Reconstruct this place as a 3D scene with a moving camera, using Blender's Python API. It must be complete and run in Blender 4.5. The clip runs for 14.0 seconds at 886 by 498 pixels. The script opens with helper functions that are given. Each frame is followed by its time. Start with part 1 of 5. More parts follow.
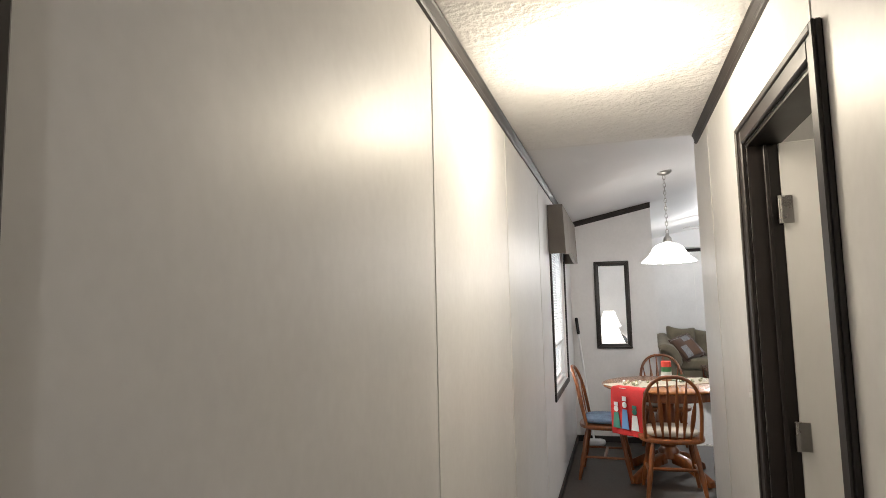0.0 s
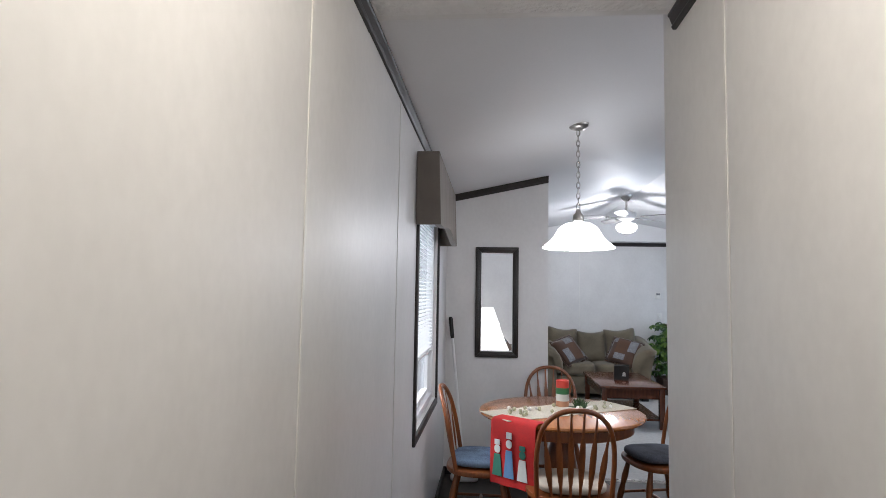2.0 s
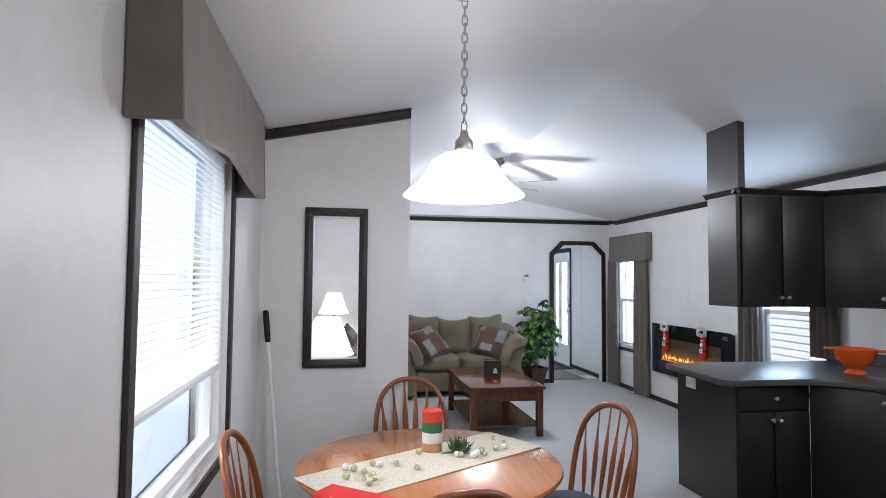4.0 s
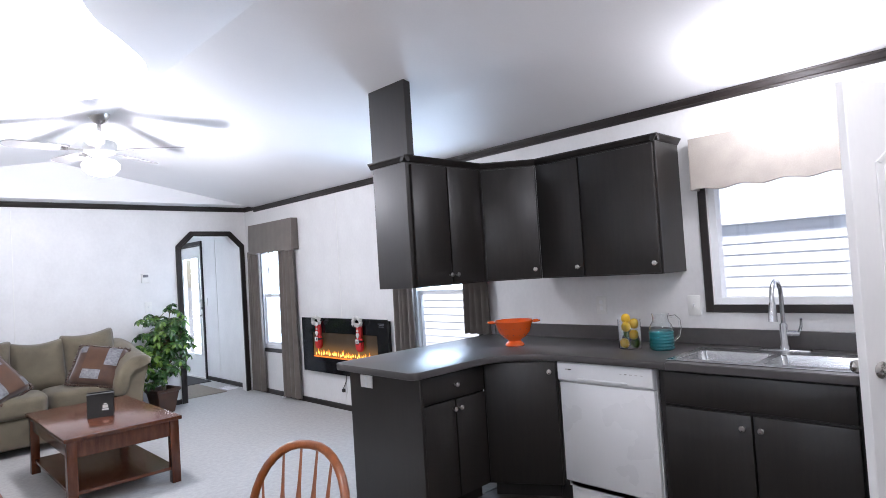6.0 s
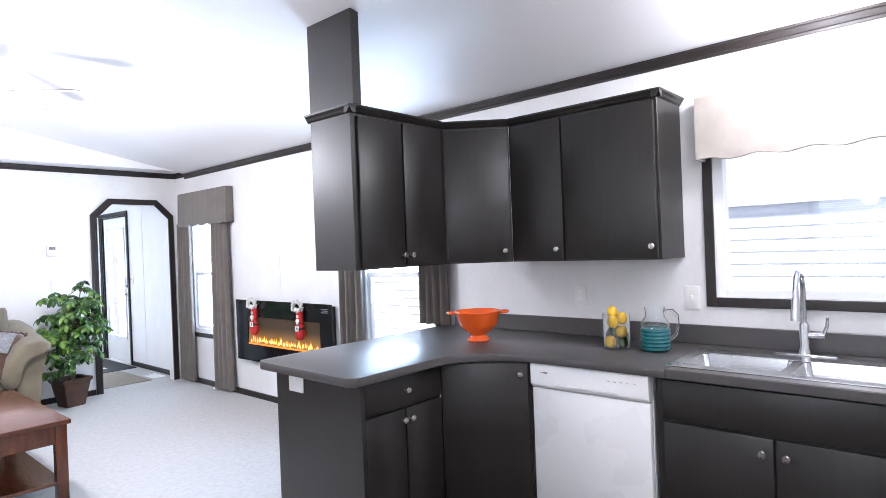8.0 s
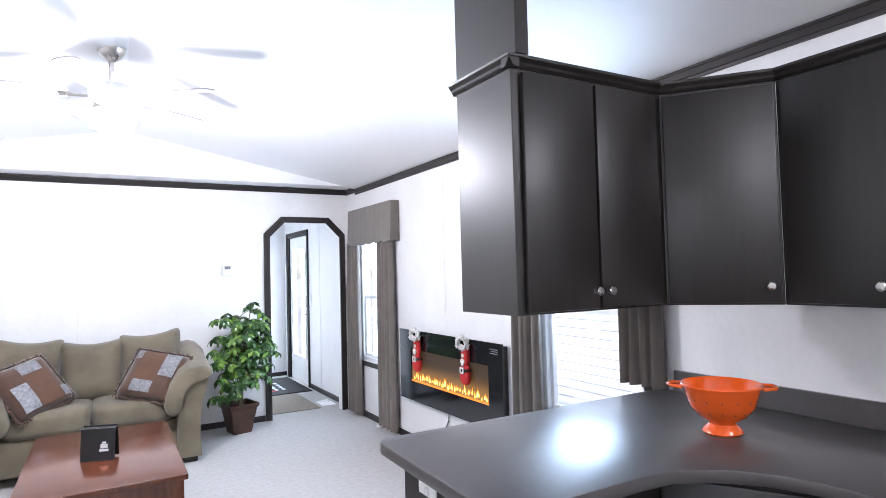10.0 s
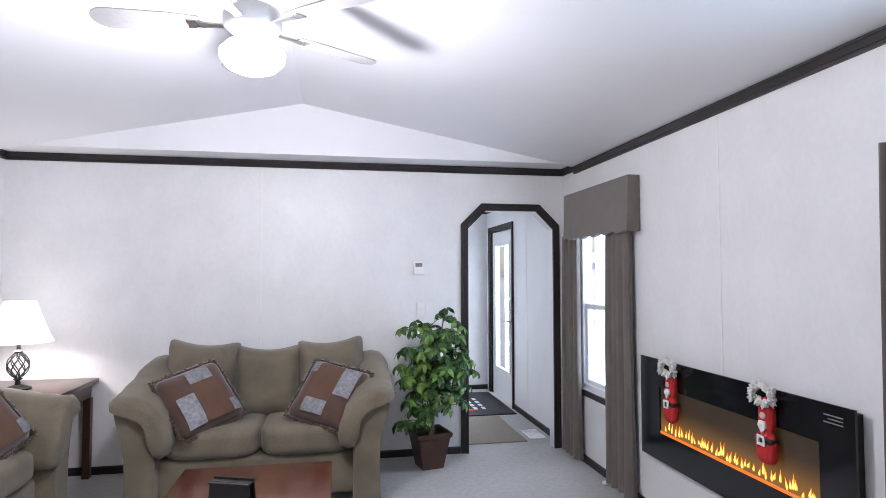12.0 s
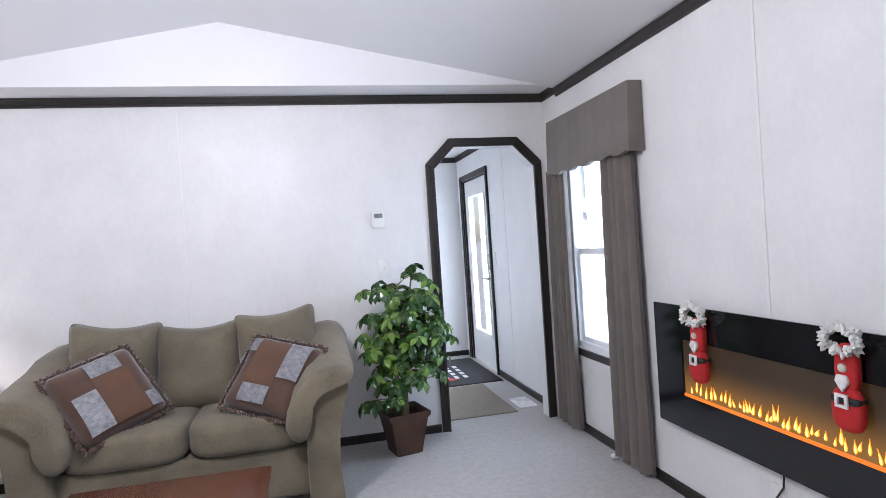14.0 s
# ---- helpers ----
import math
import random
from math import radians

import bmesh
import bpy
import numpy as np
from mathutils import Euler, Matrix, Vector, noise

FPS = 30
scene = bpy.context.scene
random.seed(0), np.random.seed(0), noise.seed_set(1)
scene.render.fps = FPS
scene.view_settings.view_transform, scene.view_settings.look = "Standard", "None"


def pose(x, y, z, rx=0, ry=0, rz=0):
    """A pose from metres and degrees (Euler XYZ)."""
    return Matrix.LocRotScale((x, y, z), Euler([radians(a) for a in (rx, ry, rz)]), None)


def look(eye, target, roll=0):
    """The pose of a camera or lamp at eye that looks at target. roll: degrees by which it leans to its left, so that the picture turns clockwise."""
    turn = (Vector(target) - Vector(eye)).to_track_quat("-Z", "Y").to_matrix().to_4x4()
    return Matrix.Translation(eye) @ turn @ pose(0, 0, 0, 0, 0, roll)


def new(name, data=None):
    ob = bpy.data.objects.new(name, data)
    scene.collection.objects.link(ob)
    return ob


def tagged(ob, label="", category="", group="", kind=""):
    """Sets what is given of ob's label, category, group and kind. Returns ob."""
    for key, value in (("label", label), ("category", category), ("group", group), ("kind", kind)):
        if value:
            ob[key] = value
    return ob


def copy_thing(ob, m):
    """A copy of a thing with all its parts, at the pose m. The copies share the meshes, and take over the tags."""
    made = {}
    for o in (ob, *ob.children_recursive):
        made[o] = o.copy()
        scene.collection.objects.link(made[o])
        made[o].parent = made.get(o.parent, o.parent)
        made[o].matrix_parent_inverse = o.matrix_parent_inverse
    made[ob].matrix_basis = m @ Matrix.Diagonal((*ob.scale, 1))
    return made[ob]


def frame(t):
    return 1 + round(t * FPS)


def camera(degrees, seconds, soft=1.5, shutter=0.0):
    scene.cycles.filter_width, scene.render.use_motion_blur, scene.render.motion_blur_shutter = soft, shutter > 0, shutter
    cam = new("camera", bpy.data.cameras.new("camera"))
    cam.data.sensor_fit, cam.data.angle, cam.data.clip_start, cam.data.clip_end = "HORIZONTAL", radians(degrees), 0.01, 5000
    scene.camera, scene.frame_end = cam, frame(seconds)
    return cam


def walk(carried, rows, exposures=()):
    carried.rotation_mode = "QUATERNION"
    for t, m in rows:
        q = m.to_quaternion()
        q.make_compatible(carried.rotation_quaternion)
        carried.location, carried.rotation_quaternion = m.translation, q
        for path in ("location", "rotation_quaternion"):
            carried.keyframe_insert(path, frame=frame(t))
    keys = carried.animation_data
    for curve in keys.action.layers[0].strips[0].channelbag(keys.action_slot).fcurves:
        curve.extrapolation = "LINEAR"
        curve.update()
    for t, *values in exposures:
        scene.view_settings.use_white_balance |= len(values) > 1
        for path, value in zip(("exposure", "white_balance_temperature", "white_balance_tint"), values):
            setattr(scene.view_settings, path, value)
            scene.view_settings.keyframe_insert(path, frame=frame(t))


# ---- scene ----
cam = camera(74.2, 14.0, soft=0.8)
PATH = [
    (0, (0.715, 0.59, 1.441), (0.152, 2.499, 1.633), -1.3),
    (0.5, (0.672, 0.947, 1.446), (0.174, 2.877, 1.609), -0.8),
    (1, (0.65, 1.347, 1.451), (0.364, 3.314, 1.67), -2.7),
    (1.5, (0.644, 1.702, 1.453), (0.321, 3.667, 1.638), -0.5),
    (2, (0.619, 2.113, 1.461), (0.452, 4.1, 1.617), 1.0),
    (2.2, (0.640, 2.262, 1.468), (0.507, 4.252, 1.620), -0.3),
    (4.3, (0.741, 3.850, 1.450), (1.215, 5.790, 1.547), -1.4),
    (4.5, (0.759, 4.008, 1.435), (1.341, 5.917, 1.57), -3.4),
    (5, (0.904, 4.228, 1.425), (1.616, 6.092, 1.564), -2.9),
    (5.5, (0.974, 4.429, 1.414), (2.11, 6.073, 1.498), -2.3),
    (6, (0.995, 4.539, 1.403), (2.397, 5.964, 1.469), -3.6),
    (6.5, (1.054, 4.604, 1.396), (2.599, 5.873, 1.434), -1.3),
    (7, (1.18, 4.626, 1.413), (2.751, 5.864, 1.44), -5.0),
    (7.2, (1.221, 4.688, 1.385), (2.761, 5.964, 1.385), -3.7),
    (9.3, (2.011, 5.447, 1.422), (3.476, 6.808, 1.416), -1.3),
    (9.5, (2.08, 5.522, 1.427), (3.471, 6.959, 1.432), -2.4),
    (10, (2.223, 5.738, 1.435), (3.224, 7.468, 1.513), -1.5),
    (10.5, (2.314, 6.025, 1.426), (3.108, 7.859, 1.503), -1.3),
    (11, (2.379, 6.367, 1.427), (2.958, 8.281, 1.471), -3.0),
    (11.5, (2.505, 6.663, 1.446), (2.771, 8.644, 1.515), -0.4),
    (12, (2.59, 7.009, 1.451), (2.952, 8.974, 1.538), -0.1),
    (12.5, (2.683, 7.282, 1.434), (3.023, 9.251, 1.52), -2.3),
    (13, (2.761, 7.53, 1.407), (3.054, 9.506, 1.495), -0.9),
    (13.5, (2.788, 7.695, 1.365), (3.344, 9.616, 1.387), -2.0),
    (14, (2.787, 7.737, 1.325), (3.231, 9.687, 1.3), -3.8),
]
walk(cam, [(t, look(eye, target, roll)) for t, eye, target, roll in PATH], [(0, -0.42, 6900, 10), (0.5, -0.75, 6850, 10), (1, -0.65, 6500, 11), (2, -0.80, 6150, 12), (4.5, -0.36, 6150, 14), (5, -0.28, 6200, 15), (6.5, 0.42, 6100, 16), (7, 0.6, 6100, 16), (9.5, 0.83, 6050, 16), (10.5, 0.42, 6100, 16), (11.5, -0.10, 6200, 18), (14, 0.06, 6200, 18)])

# ---- world, sun and large lights ----
world = bpy.data.worlds.new("sky")
scene.world = world
world.use_nodes = True
wn = world.node_tree
sky = wn.nodes.new("ShaderNodeTexSky")
sky.sky_type, sky.sun_disc, sky.sun_elevation, sky.sun_rotation = "NISHITA", False, radians(38), radians(100)
wn.nodes["Background"].inputs["Strength"].default_value = 0.15
wn.links.new(sky.outputs[0], wn.nodes["Background"].inputs["Color"])
sun_lamp = bpy.data.lights.new("sun", "SUN")
sun_lamp.energy, sun_lamp.angle, sun_lamp.color = 5.0, radians(12), (1.0, 0.97, 0.92)
new("sun", sun_lamp).matrix_world = look((-14, 6, 14), (2, 6, 0))


def bulb(name, at, watts, colour, size=0.06):
    lamp = bpy.data.lights.new(name, "POINT")
    lamp.energy, lamp.color, lamp.shadow_soft_size = watts, colour, size
    ob = new(name, lamp)
    ob.location = at
    return ob


WARM, WHITE = (1.0, 0.90, 0.74), (0.97, 0.975, 1.0)
bulb("hall_bulb", (0.70, 2.60, 2.13), 27, WARM, 0.10)
bulb("pendant_bulb", (1.122, 5.585, 1.69), 13, WHITE, 0.06)
bulb("fan_bulb", (2.26, 9.42, 2.21), 112, WHITE, 0.11)
bulb("sink_bulb", (4.10, 5.40, 2.23), 19, WHITE, 0.07)
# fill light added for the cabinets and sink side, from no known fitting
bulb("kitchen_fill", (2.75, 4.55, 2.40), 28, WHITE, 0.12)
bulb("lamp_bulb", (0.56, 11.30, 1.13), 15, (1.0, 0.95, 0.90), 0.05)
bulb("lamp_bulb", (0.608, 7.45, 1.08), 13, (1.0, 0.95, 0.90), 0.05)



def daylight(name, x, y, z, wide, high, watts, rz, colour=(0.66, 0.83, 1.0)):
    """The sky's light in a window's opening, facing into the room."""
    lamp = bpy.data.lights.new(name, "AREA")
    lamp.shape, lamp.size, lamp.size_y, lamp.energy, lamp.color = "RECTANGLE", wide, high, watts, colour
    new(name, lamp).matrix_world = pose(x, y, z, 90, 0, rz)


# added fill behind the camera that brightens the hall; no known source
bulb("bedroom_fill", (1.3, -2.3, 2.10), 85, WHITE, 0.10)
# added to brighten the open hall door's leaf from inside the side room
bulb("sideroom_fill", (2.2, 1.9, 2.20), 22, WARM, 0.10)
daylight("day_dining", 0.10, 5.615, 1.37, 1.06, 1.16, 7, 90 + 180, (0.72, 0.86, 1.0))
daylight("day_narrow", 4.64, 11.02, 1.28, 0.76, 1.38, 20, 90)
daylight("day_behind", 4.64, 8.14, 1.59, 0.78, 0.78, 30, 90, (0.62, 0.81, 1.0))
daylight("day_door", 4.64, 13.635, 1.07, 0.60, 1.50, 40, 90, (0.76, 0.88, 1.0))


# ---- materials ----
def mat(name, c1, c2=None, rough=0.5, metal=0.0, scale=8.0, fine=120.0, bump=0.1, depth=0.002, stretch=(1, 1, 1), spec=0.5,
        emit=None, power=0.0, alpha=1.0, glass=0.0, rvar=0.12, sheen=0.0, coat=0.0):
    m = bpy.data.materials.new(name)
    m.use_nodes = True
    t = m.node_tree
    b = t.nodes["Principled BSDF"]
    n, l = t.nodes.new, t.links.new
    co = n("ShaderNodeTexCoord")
    mp = n("ShaderNodeMapping")
    mp.inputs["Scale"].default_value = stretch
    l(co.outputs["Object"], mp.inputs[0])
    big, small = n("ShaderNodeTexNoise"), n("ShaderNodeTexNoise")
    for k, s, d in ((big, scale, 4), (small, fine, 3)):
        k.inputs["Scale"].default_value, k.inputs["Detail"].default_value = s, d
        l(mp.outputs[0], k.inputs["Vector"])
    blend = n("ShaderNodeMath")
    blend.operation = "MULTIPLY_ADD"
    blend.inputs[1].default_value = 0.35
    l(small.outputs[0], blend.inputs[0])
    half = n("ShaderNodeMath")
    half.operation, half.inputs[1].default_value = "MULTIPLY", 0.65
    l(big.outputs[0], half.inputs[0])
    l(half.outputs[0], blend.inputs[2])
    ramp = n("ShaderNodeValToRGB")
    ramp.color_ramp.elements[0].position, ramp.color_ramp.elements[1].position = 0.35, 0.65
    c2 = c2 or tuple(v * 0.9 for v in c1)
    ramp.color_ramp.elements[0].color, ramp.color_ramp.elements[1].color = (*c2, 1), (*c1, 1)
    l(blend.outputs[0], ramp.inputs[0])
    l(ramp.outputs[0], b.inputs["Base Color"])
    rr = n("ShaderNodeMapRange")
    rr.inputs["To Min"].default_value, rr.inputs["To Max"].default_value = max(0, rough - rvar), min(1, rough + rvar)
    l(big.outputs[0], rr.inputs[0])
    if rvar:
        l(rr.outputs[0], b.inputs["Roughness"])
    else:
        b.inputs["Roughness"].default_value = rough
    b.inputs["Metallic"].default_value = metal
    b.inputs["Specular IOR Level"].default_value = spec
    b.inputs["Transmission Weight"].default_value = glass
    b.inputs["Sheen Weight"].default_value = sheen
    b.inputs["Coat Weight"].default_value = coat
    b.inputs["Coat Roughness"].default_value = 0.15
    if emit:
        b.inputs["Emission Color"].default_value, b.inputs["Emission Strength"].default_value = (*emit, 1), power
    if bump:
        bp = n("ShaderNodeBump")
        bp.inputs["Strength"].default_value, bp.inputs["Distance"].default_value = bump, depth
        l(blend.outputs[0] if fine < 200 else small.outputs[0], bp.inputs["Height"])
        l(bp.outputs[0], b.inputs["Normal"])
    return m


M_WALL = mat("vinyl_wall_panel", (0.745, 0.735, 0.725), (0.68, 0.67, 0.66), 0.42, scale=4.0, fine=38, bump=0.14, depth=0.001, stretch=(1, 1, 0.8), rvar=0.05)
M_CEIL = mat("stippled_ceiling", (0.80, 0.79, 0.785), (0.75, 0.74, 0.735), 0.75, scale=25, fine=60, bump=1.0, depth=0.016)
M_SMOOTHCEIL = mat("painted_vault", (0.80, 0.795, 0.80), (0.77, 0.765, 0.77), 0.6, scale=2, fine=90, bump=0.22, depth=0.003)
M_DARKTRIM = mat("espresso_trim", (0.020, 0.014, 0.012), (0.011, 0.008, 0.007), 0.45, scale=5, fine=60, bump=0.1, stretch=(1, 1, 0.2))
M_CAB = mat("espresso_cabinet", (0.017, 0.0138, 0.0115), (0.010, 0.0083, 0.0072), 0.39, scale=7, fine=90, bump=0.12, depth=0.0008, stretch=(6, 6, 0.5), rvar=0.06)
M_COUNTER = mat("charcoal_laminate", (0.072, 0.066, 0.064), (0.062, 0.056, 0.055), 0.33, scale=40, fine=260, bump=0.0, rvar=0.02)
M_CARPET = mat("grey_carpet", (0.40, 0.39, 0.375), (0.32, 0.312, 0.30), 0.95, scale=30, fine=190, bump=0.5, depth=0.004, rvar=0.02, sheen=0.2)
M_VINYL = mat("slate_vinyl_floor", (0.055, 0.043, 0.034), (0.022, 0.017, 0.014), 0.5, scale=6, fine=60, bump=0.1, stretch=(1, 0.35, 1))
M_OAK = mat("honey_oak", (0.25, 0.074, 0.017), (0.15, 0.040, 0.009), 0.30, scale=5, fine=45, bump=0.06, depth=0.001, stretch=(8, 8, 0.9), coat=0.4, rvar=0.06)
M_TABLE = mat("oak_table_top", (0.40, 0.15, 0.042), (0.30, 0.10, 0.024), 0.24, scale=4, fine=40, bump=0.05, depth=0.001, stretch=(12, 1, 1), coat=0.4, rvar=0.05)
M_CHERRY = mat("cherry_wood", (0.110, 0.032, 0.013), (0.060, 0.016, 0.007), 0.22, scale=4, fine=40, bump=0.015, depth=0.001, stretch=(10, 1, 2), coat=0.3, rvar=0.05)
M_DARKWOOD = mat("dark_walnut", (0.060, 0.026, 0.014), (0.032, 0.014, 0.008), 0.3, scale=4, fine=40, bump=0.03, depth=0.001, stretch=(10, 1, 2), rvar=0.05)
M_BLADE = mat("pewter_blade", (0.30, 0.29, 0.29), (0.24, 0.23, 0.23), 0.45, scale=6, fine=60, bump=0.03)
M_SOFA = mat("olive_microfibre", (0.168, 0.139, 0.091), (0.080, 0.066, 0.042), 0.85, scale=4.5, fine=150, bump=0.3, depth=0.004, sheen=0.15, rvar=0.05)
M_BROWN = mat("brown_suede", (0.075, 0.034, 0.018), (0.045, 0.020, 0.011), 0.85, scale=12, fine=160, bump=0.3, sheen=0.3)
M_RUST = mat("rust_suede", (0.095, 0.041, 0.017), (0.062, 0.026, 0.011), 0.85, scale=12, fine=160, bump=0.3, sheen=0.3)
M_SILVER = mat("silver_damask", (0.23, 0.23, 0.24), (0.10, 0.10, 0.11), 0.6, scale=45, fine=170, bump=0.3)
M_WHITE = mat("white_enamel", (0.80, 0.80, 0.80), (0.78, 0.78, 0.78), 0.28, scale=3, fine=60, bump=0.02, rvar=0.05)
M_DOOR = mat("white_moulded_door", (0.80, 0.79, 0.77), (0.77, 0.76, 0.74), 0.38, scale=4, fine=80, bump=0.08, stretch=(1, 1, 0.3))
M_PVC = mat("white_window_vinyl", (0.80, 0.81, 0.82), (0.78, 0.79, 0.80), 0.35, scale=4, fine=60, bump=0.02)
M_FABRIC = mat("taupe_drape", (0.165, 0.142, 0.122), (0.125, 0.107, 0.092), 0.85, scale=9, fine=180, bump=0.25, depth=0.002, sheen=0.2)
M_FABRIC2 = mat("beige_valance", (0.40, 0.355, 0.315), (0.32, 0.285, 0.25), 0.85, scale=9, fine=180, bump=0.35, depth=0.003)
M_STEEL = mat("brushed_nickel", (0.55, 0.53, 0.50), (0.48, 0.46, 0.44), 0.28, 1.0, scale=10, fine=150, bump=0.03, rvar=0.06)
M_SINK = mat("stainless_steel", (0.60, 0.61, 0.62), (0.54, 0.55, 0.56), 0.24, 1.0, scale=10, fine=150, bump=0.03, stretch=(1, 8, 1), rvar=0.06)
M_GLASS = mat("window_glass", (1, 1, 1), (1, 1, 1), 0.0, glass=1.0, bump=0, rvar=0)
M_JAR = mat("clear_jar_glass", (0.96, 0.98, 0.98), (0.95, 0.97, 0.97), 0.02, glass=1.0, bump=0, rvar=0)
M_TEAL = mat("teal_glass", (0.10, 0.62, 0.66), (0.08, 0.55, 0.60), 0.03, glass=0.85, bump=0, rvar=0)
M_SHADE = mat("lit_opal_glass", (0.85, 0.85, 0.84), None, 0.3, bump=0, emit=(1, 0.98, 0.96), power=7.0)
M_LAMPSHADE = mat("lit_fabric_shade", (0.85, 0.83, 0.8), None, 0.8, bump=0.1, fine=190, emit=(1, 0.97, 0.93), power=2.2)
M_BLACK = mat("black_gloss_glass", (0.008, 0.009, 0.011), (0.006, 0.006, 0.008), 0.10, bump=0, rvar=0.02)
M_BLACKMAT = mat("black_card", (0.012, 0.011, 0.011), (0.009, 0.008, 0.008), 0.45, scale=20)
M_IRON = mat("wrought_iron", (0.02, 0.018, 0.017), None, 0.45, 0.6, scale=30)
M_FLAME = mat("flame_glow", (0.9, 0.3, 0.02), None, 0.5, bump=0, emit=(1.0, 0.30, 0.02), power=1.1)
M_FLAMECORE = mat("flame_core_glow", (0.9, 0.6, 0.1), None, 0.5, bump=0, emit=(1.0, 0.62, 0.13), power=2.6)
M_EMBER = mat("ember_glow", (0.4, 0.1, 0.01), (0.1, 0.03, 0.01), 0.6, scale=20, bump=0, emit=(1.0, 0.25, 0.02), power=0.8)
M_FIREBACK = mat("fire_backing", (0.030, 0.022, 0.014), (0.015, 0.012, 0.008), 0.6, scale=3, bump=0, emit=(0.60, 0.28, 0.05), power=0.015)
ft = M_FIREBACK.node_tree           # the lit screen glows most just above its ember bed
f_co, f_sep, f_map = ft.nodes.new("ShaderNodeTexCoord"), ft.nodes.new("ShaderNodeSeparateXYZ"), ft.nodes.new("ShaderNodeMapRange")
f_map.interpolation_type = "SMOOTHERSTEP"
for socket, value in (("From Min", 0.74), ("From Max", 0.52), ("To Min", 0.03), ("To Max", 0.42)):
    f_map.inputs[socket].default_value = value
ft.links.new(f_co.outputs["Object"], f_sep.inputs[0])
ft.links.new(f_sep.outputs["Z"], f_map.inputs[0])
ft.links.new(f_map.outputs[0], ft.nodes["Principled BSDF"].inputs["Emission Strength"])
M_RED = mat("red_felt", (0.50, 0.018, 0.016), (0.38, 0.012, 0.012), 0.85, scale=25, fine=170, bump=0.3)
M_FUR = mat("white_plush", (0.80, 0.79, 0.76), (0.62, 0.60, 0.57), 0.95, scale=50, fine=150, bump=1.0, depth=0.012)
M_ORANGE = mat("orange_glaze", (0.78, 0.115, 0.012), (0.70, 0.095, 0.010), 0.16, scale=5, bump=0.02, coat=0.5, rvar=0.04)
M_LEMON = mat("lemon_skin", (0.80, 0.52, 0.03), (0.72, 0.42, 0.02), 0.45, scale=30, fine=150, bump=0.3)
M_LIME = mat("lime_skin", (0.10, 0.20, 0.03), (0.07, 0.14, 0.02), 0.45, scale=30, fine=150, bump=0.3)
M_LEAF = mat("glossy_leaf", (0.035, 0.110, 0.018), (0.010, 0.036, 0.008), 0.28, scale=9, fine=60, bump=0.2)
M_LEAF2 = mat("young_leaf", (0.15, 0.27, 0.03), (0.06, 0.14, 0.02), 0.38, scale=9, fine=60, bump=0.2)
M_STEM = mat("plant_stem", (0.12, 0.10, 0.045), (0.07, 0.06, 0.03), 0.7, scale=20)
M_POT = mat("bronze_pot", (0.075, 0.036, 0.022), (0.04, 0.02, 0.013), 0.40, scale=10, bump=0.2)
M_SOIL = mat("potting_soil", (0.05, 0.035, 0.024), (0.02, 0.015, 0.01), 0.95, scale=50, bump=0.9, depth=0.01)
M_MATBEIGE = mat("beige_rug", (0.25, 0.215, 0.17), (0.20, 0.17, 0.135), 0.95, scale=40, fine=190, bump=0.7, depth=0.004)
M_MATDARK = mat("charcoal_doormat", (0.018, 0.017, 0.018), (0.012, 0.012, 0.012), 0.95, scale=40, fine=190, bump=0.7, depth=0.004)
M_RUNNER = mat("woven_runner", (0.62, 0.57, 0.47), (0.40, 0.36, 0.29), 0.9, scale=90, fine=180, bump=0.6, depth=0.003)
M_BLUE = mat("blue_plaid_cushion", (0.20, 0.30, 0.45), (0.04, 0.06, 0.12), 0.9, scale=9, fine=150, bump=0.3)
M_NAVY = mat("dark_plaid_cushion", (0.10, 0.11, 0.14), (0.02, 0.022, 0.03), 0.9, scale=9, fine=150, bump=0.3)
M_CREAM = mat("cream_cushion", (0.55, 0.50, 0.43), (0.42, 0.37, 0.31), 0.9, scale=9, fine=150, bump=0.3)
M_GREENWAX = mat("green_wax", (0.03, 0.13, 0.045), None, 0.4, scale=20)
M_WHITEWAX = mat("white_wax", (0.62, 0.60, 0.55), None, 0.4, scale=20)
M_REDWAX = mat("red_wax", (0.50, 0.045, 0.03), None, 0.35, scale=20)
M_TANWAX = mat("tan_wax", (0.42, 0.20, 0.11), None, 0.4, scale=20)
M_PINE = mat("pine_needles", (0.04, 0.09, 0.03), (0.02, 0.05, 0.02), 0.8, scale=40)
M_GOLD = mat("pearl_bead", (0.55, 0.52, 0.36), (0.42, 0.42, 0.28), 0.2, 0.4, scale=20, bump=0)
M_SIDING = mat("white_lap_siding", (0.80, 0.82, 0.85), (0.76, 0.78, 0.81), 0.55, scale=6, bump=0.1)
M_GROUND = mat("winter_ground", (0.45, 0.45, 0.44), (0.32, 0.31, 0.28), 0.9, scale=0.5, fine=12, bump=0.4, depth=0.02)
M_ROOF = mat("snowy_roof", (0.80, 0.82, 0.85), (0.70, 0.73, 0.78), 0.9, scale=3, fine=40, bump=0.5, depth=0.02)
M_PLATE = mat("ivory_plate", (0.78, 0.77, 0.74), None, 0.35, scale=10, bump=0.02)
M_GREENCLOTH = mat("green_print", (0.03, 0.16, 0.12), None, 0.85, scale=30)
M_BLUECLOTH = mat("blue_print", (0.10, 0.22, 0.42), None, 0.85, scale=30)
M_WHITECLOTH = mat("white_print", (0.60, 0.62, 0.62), None, 0.85, scale=30)


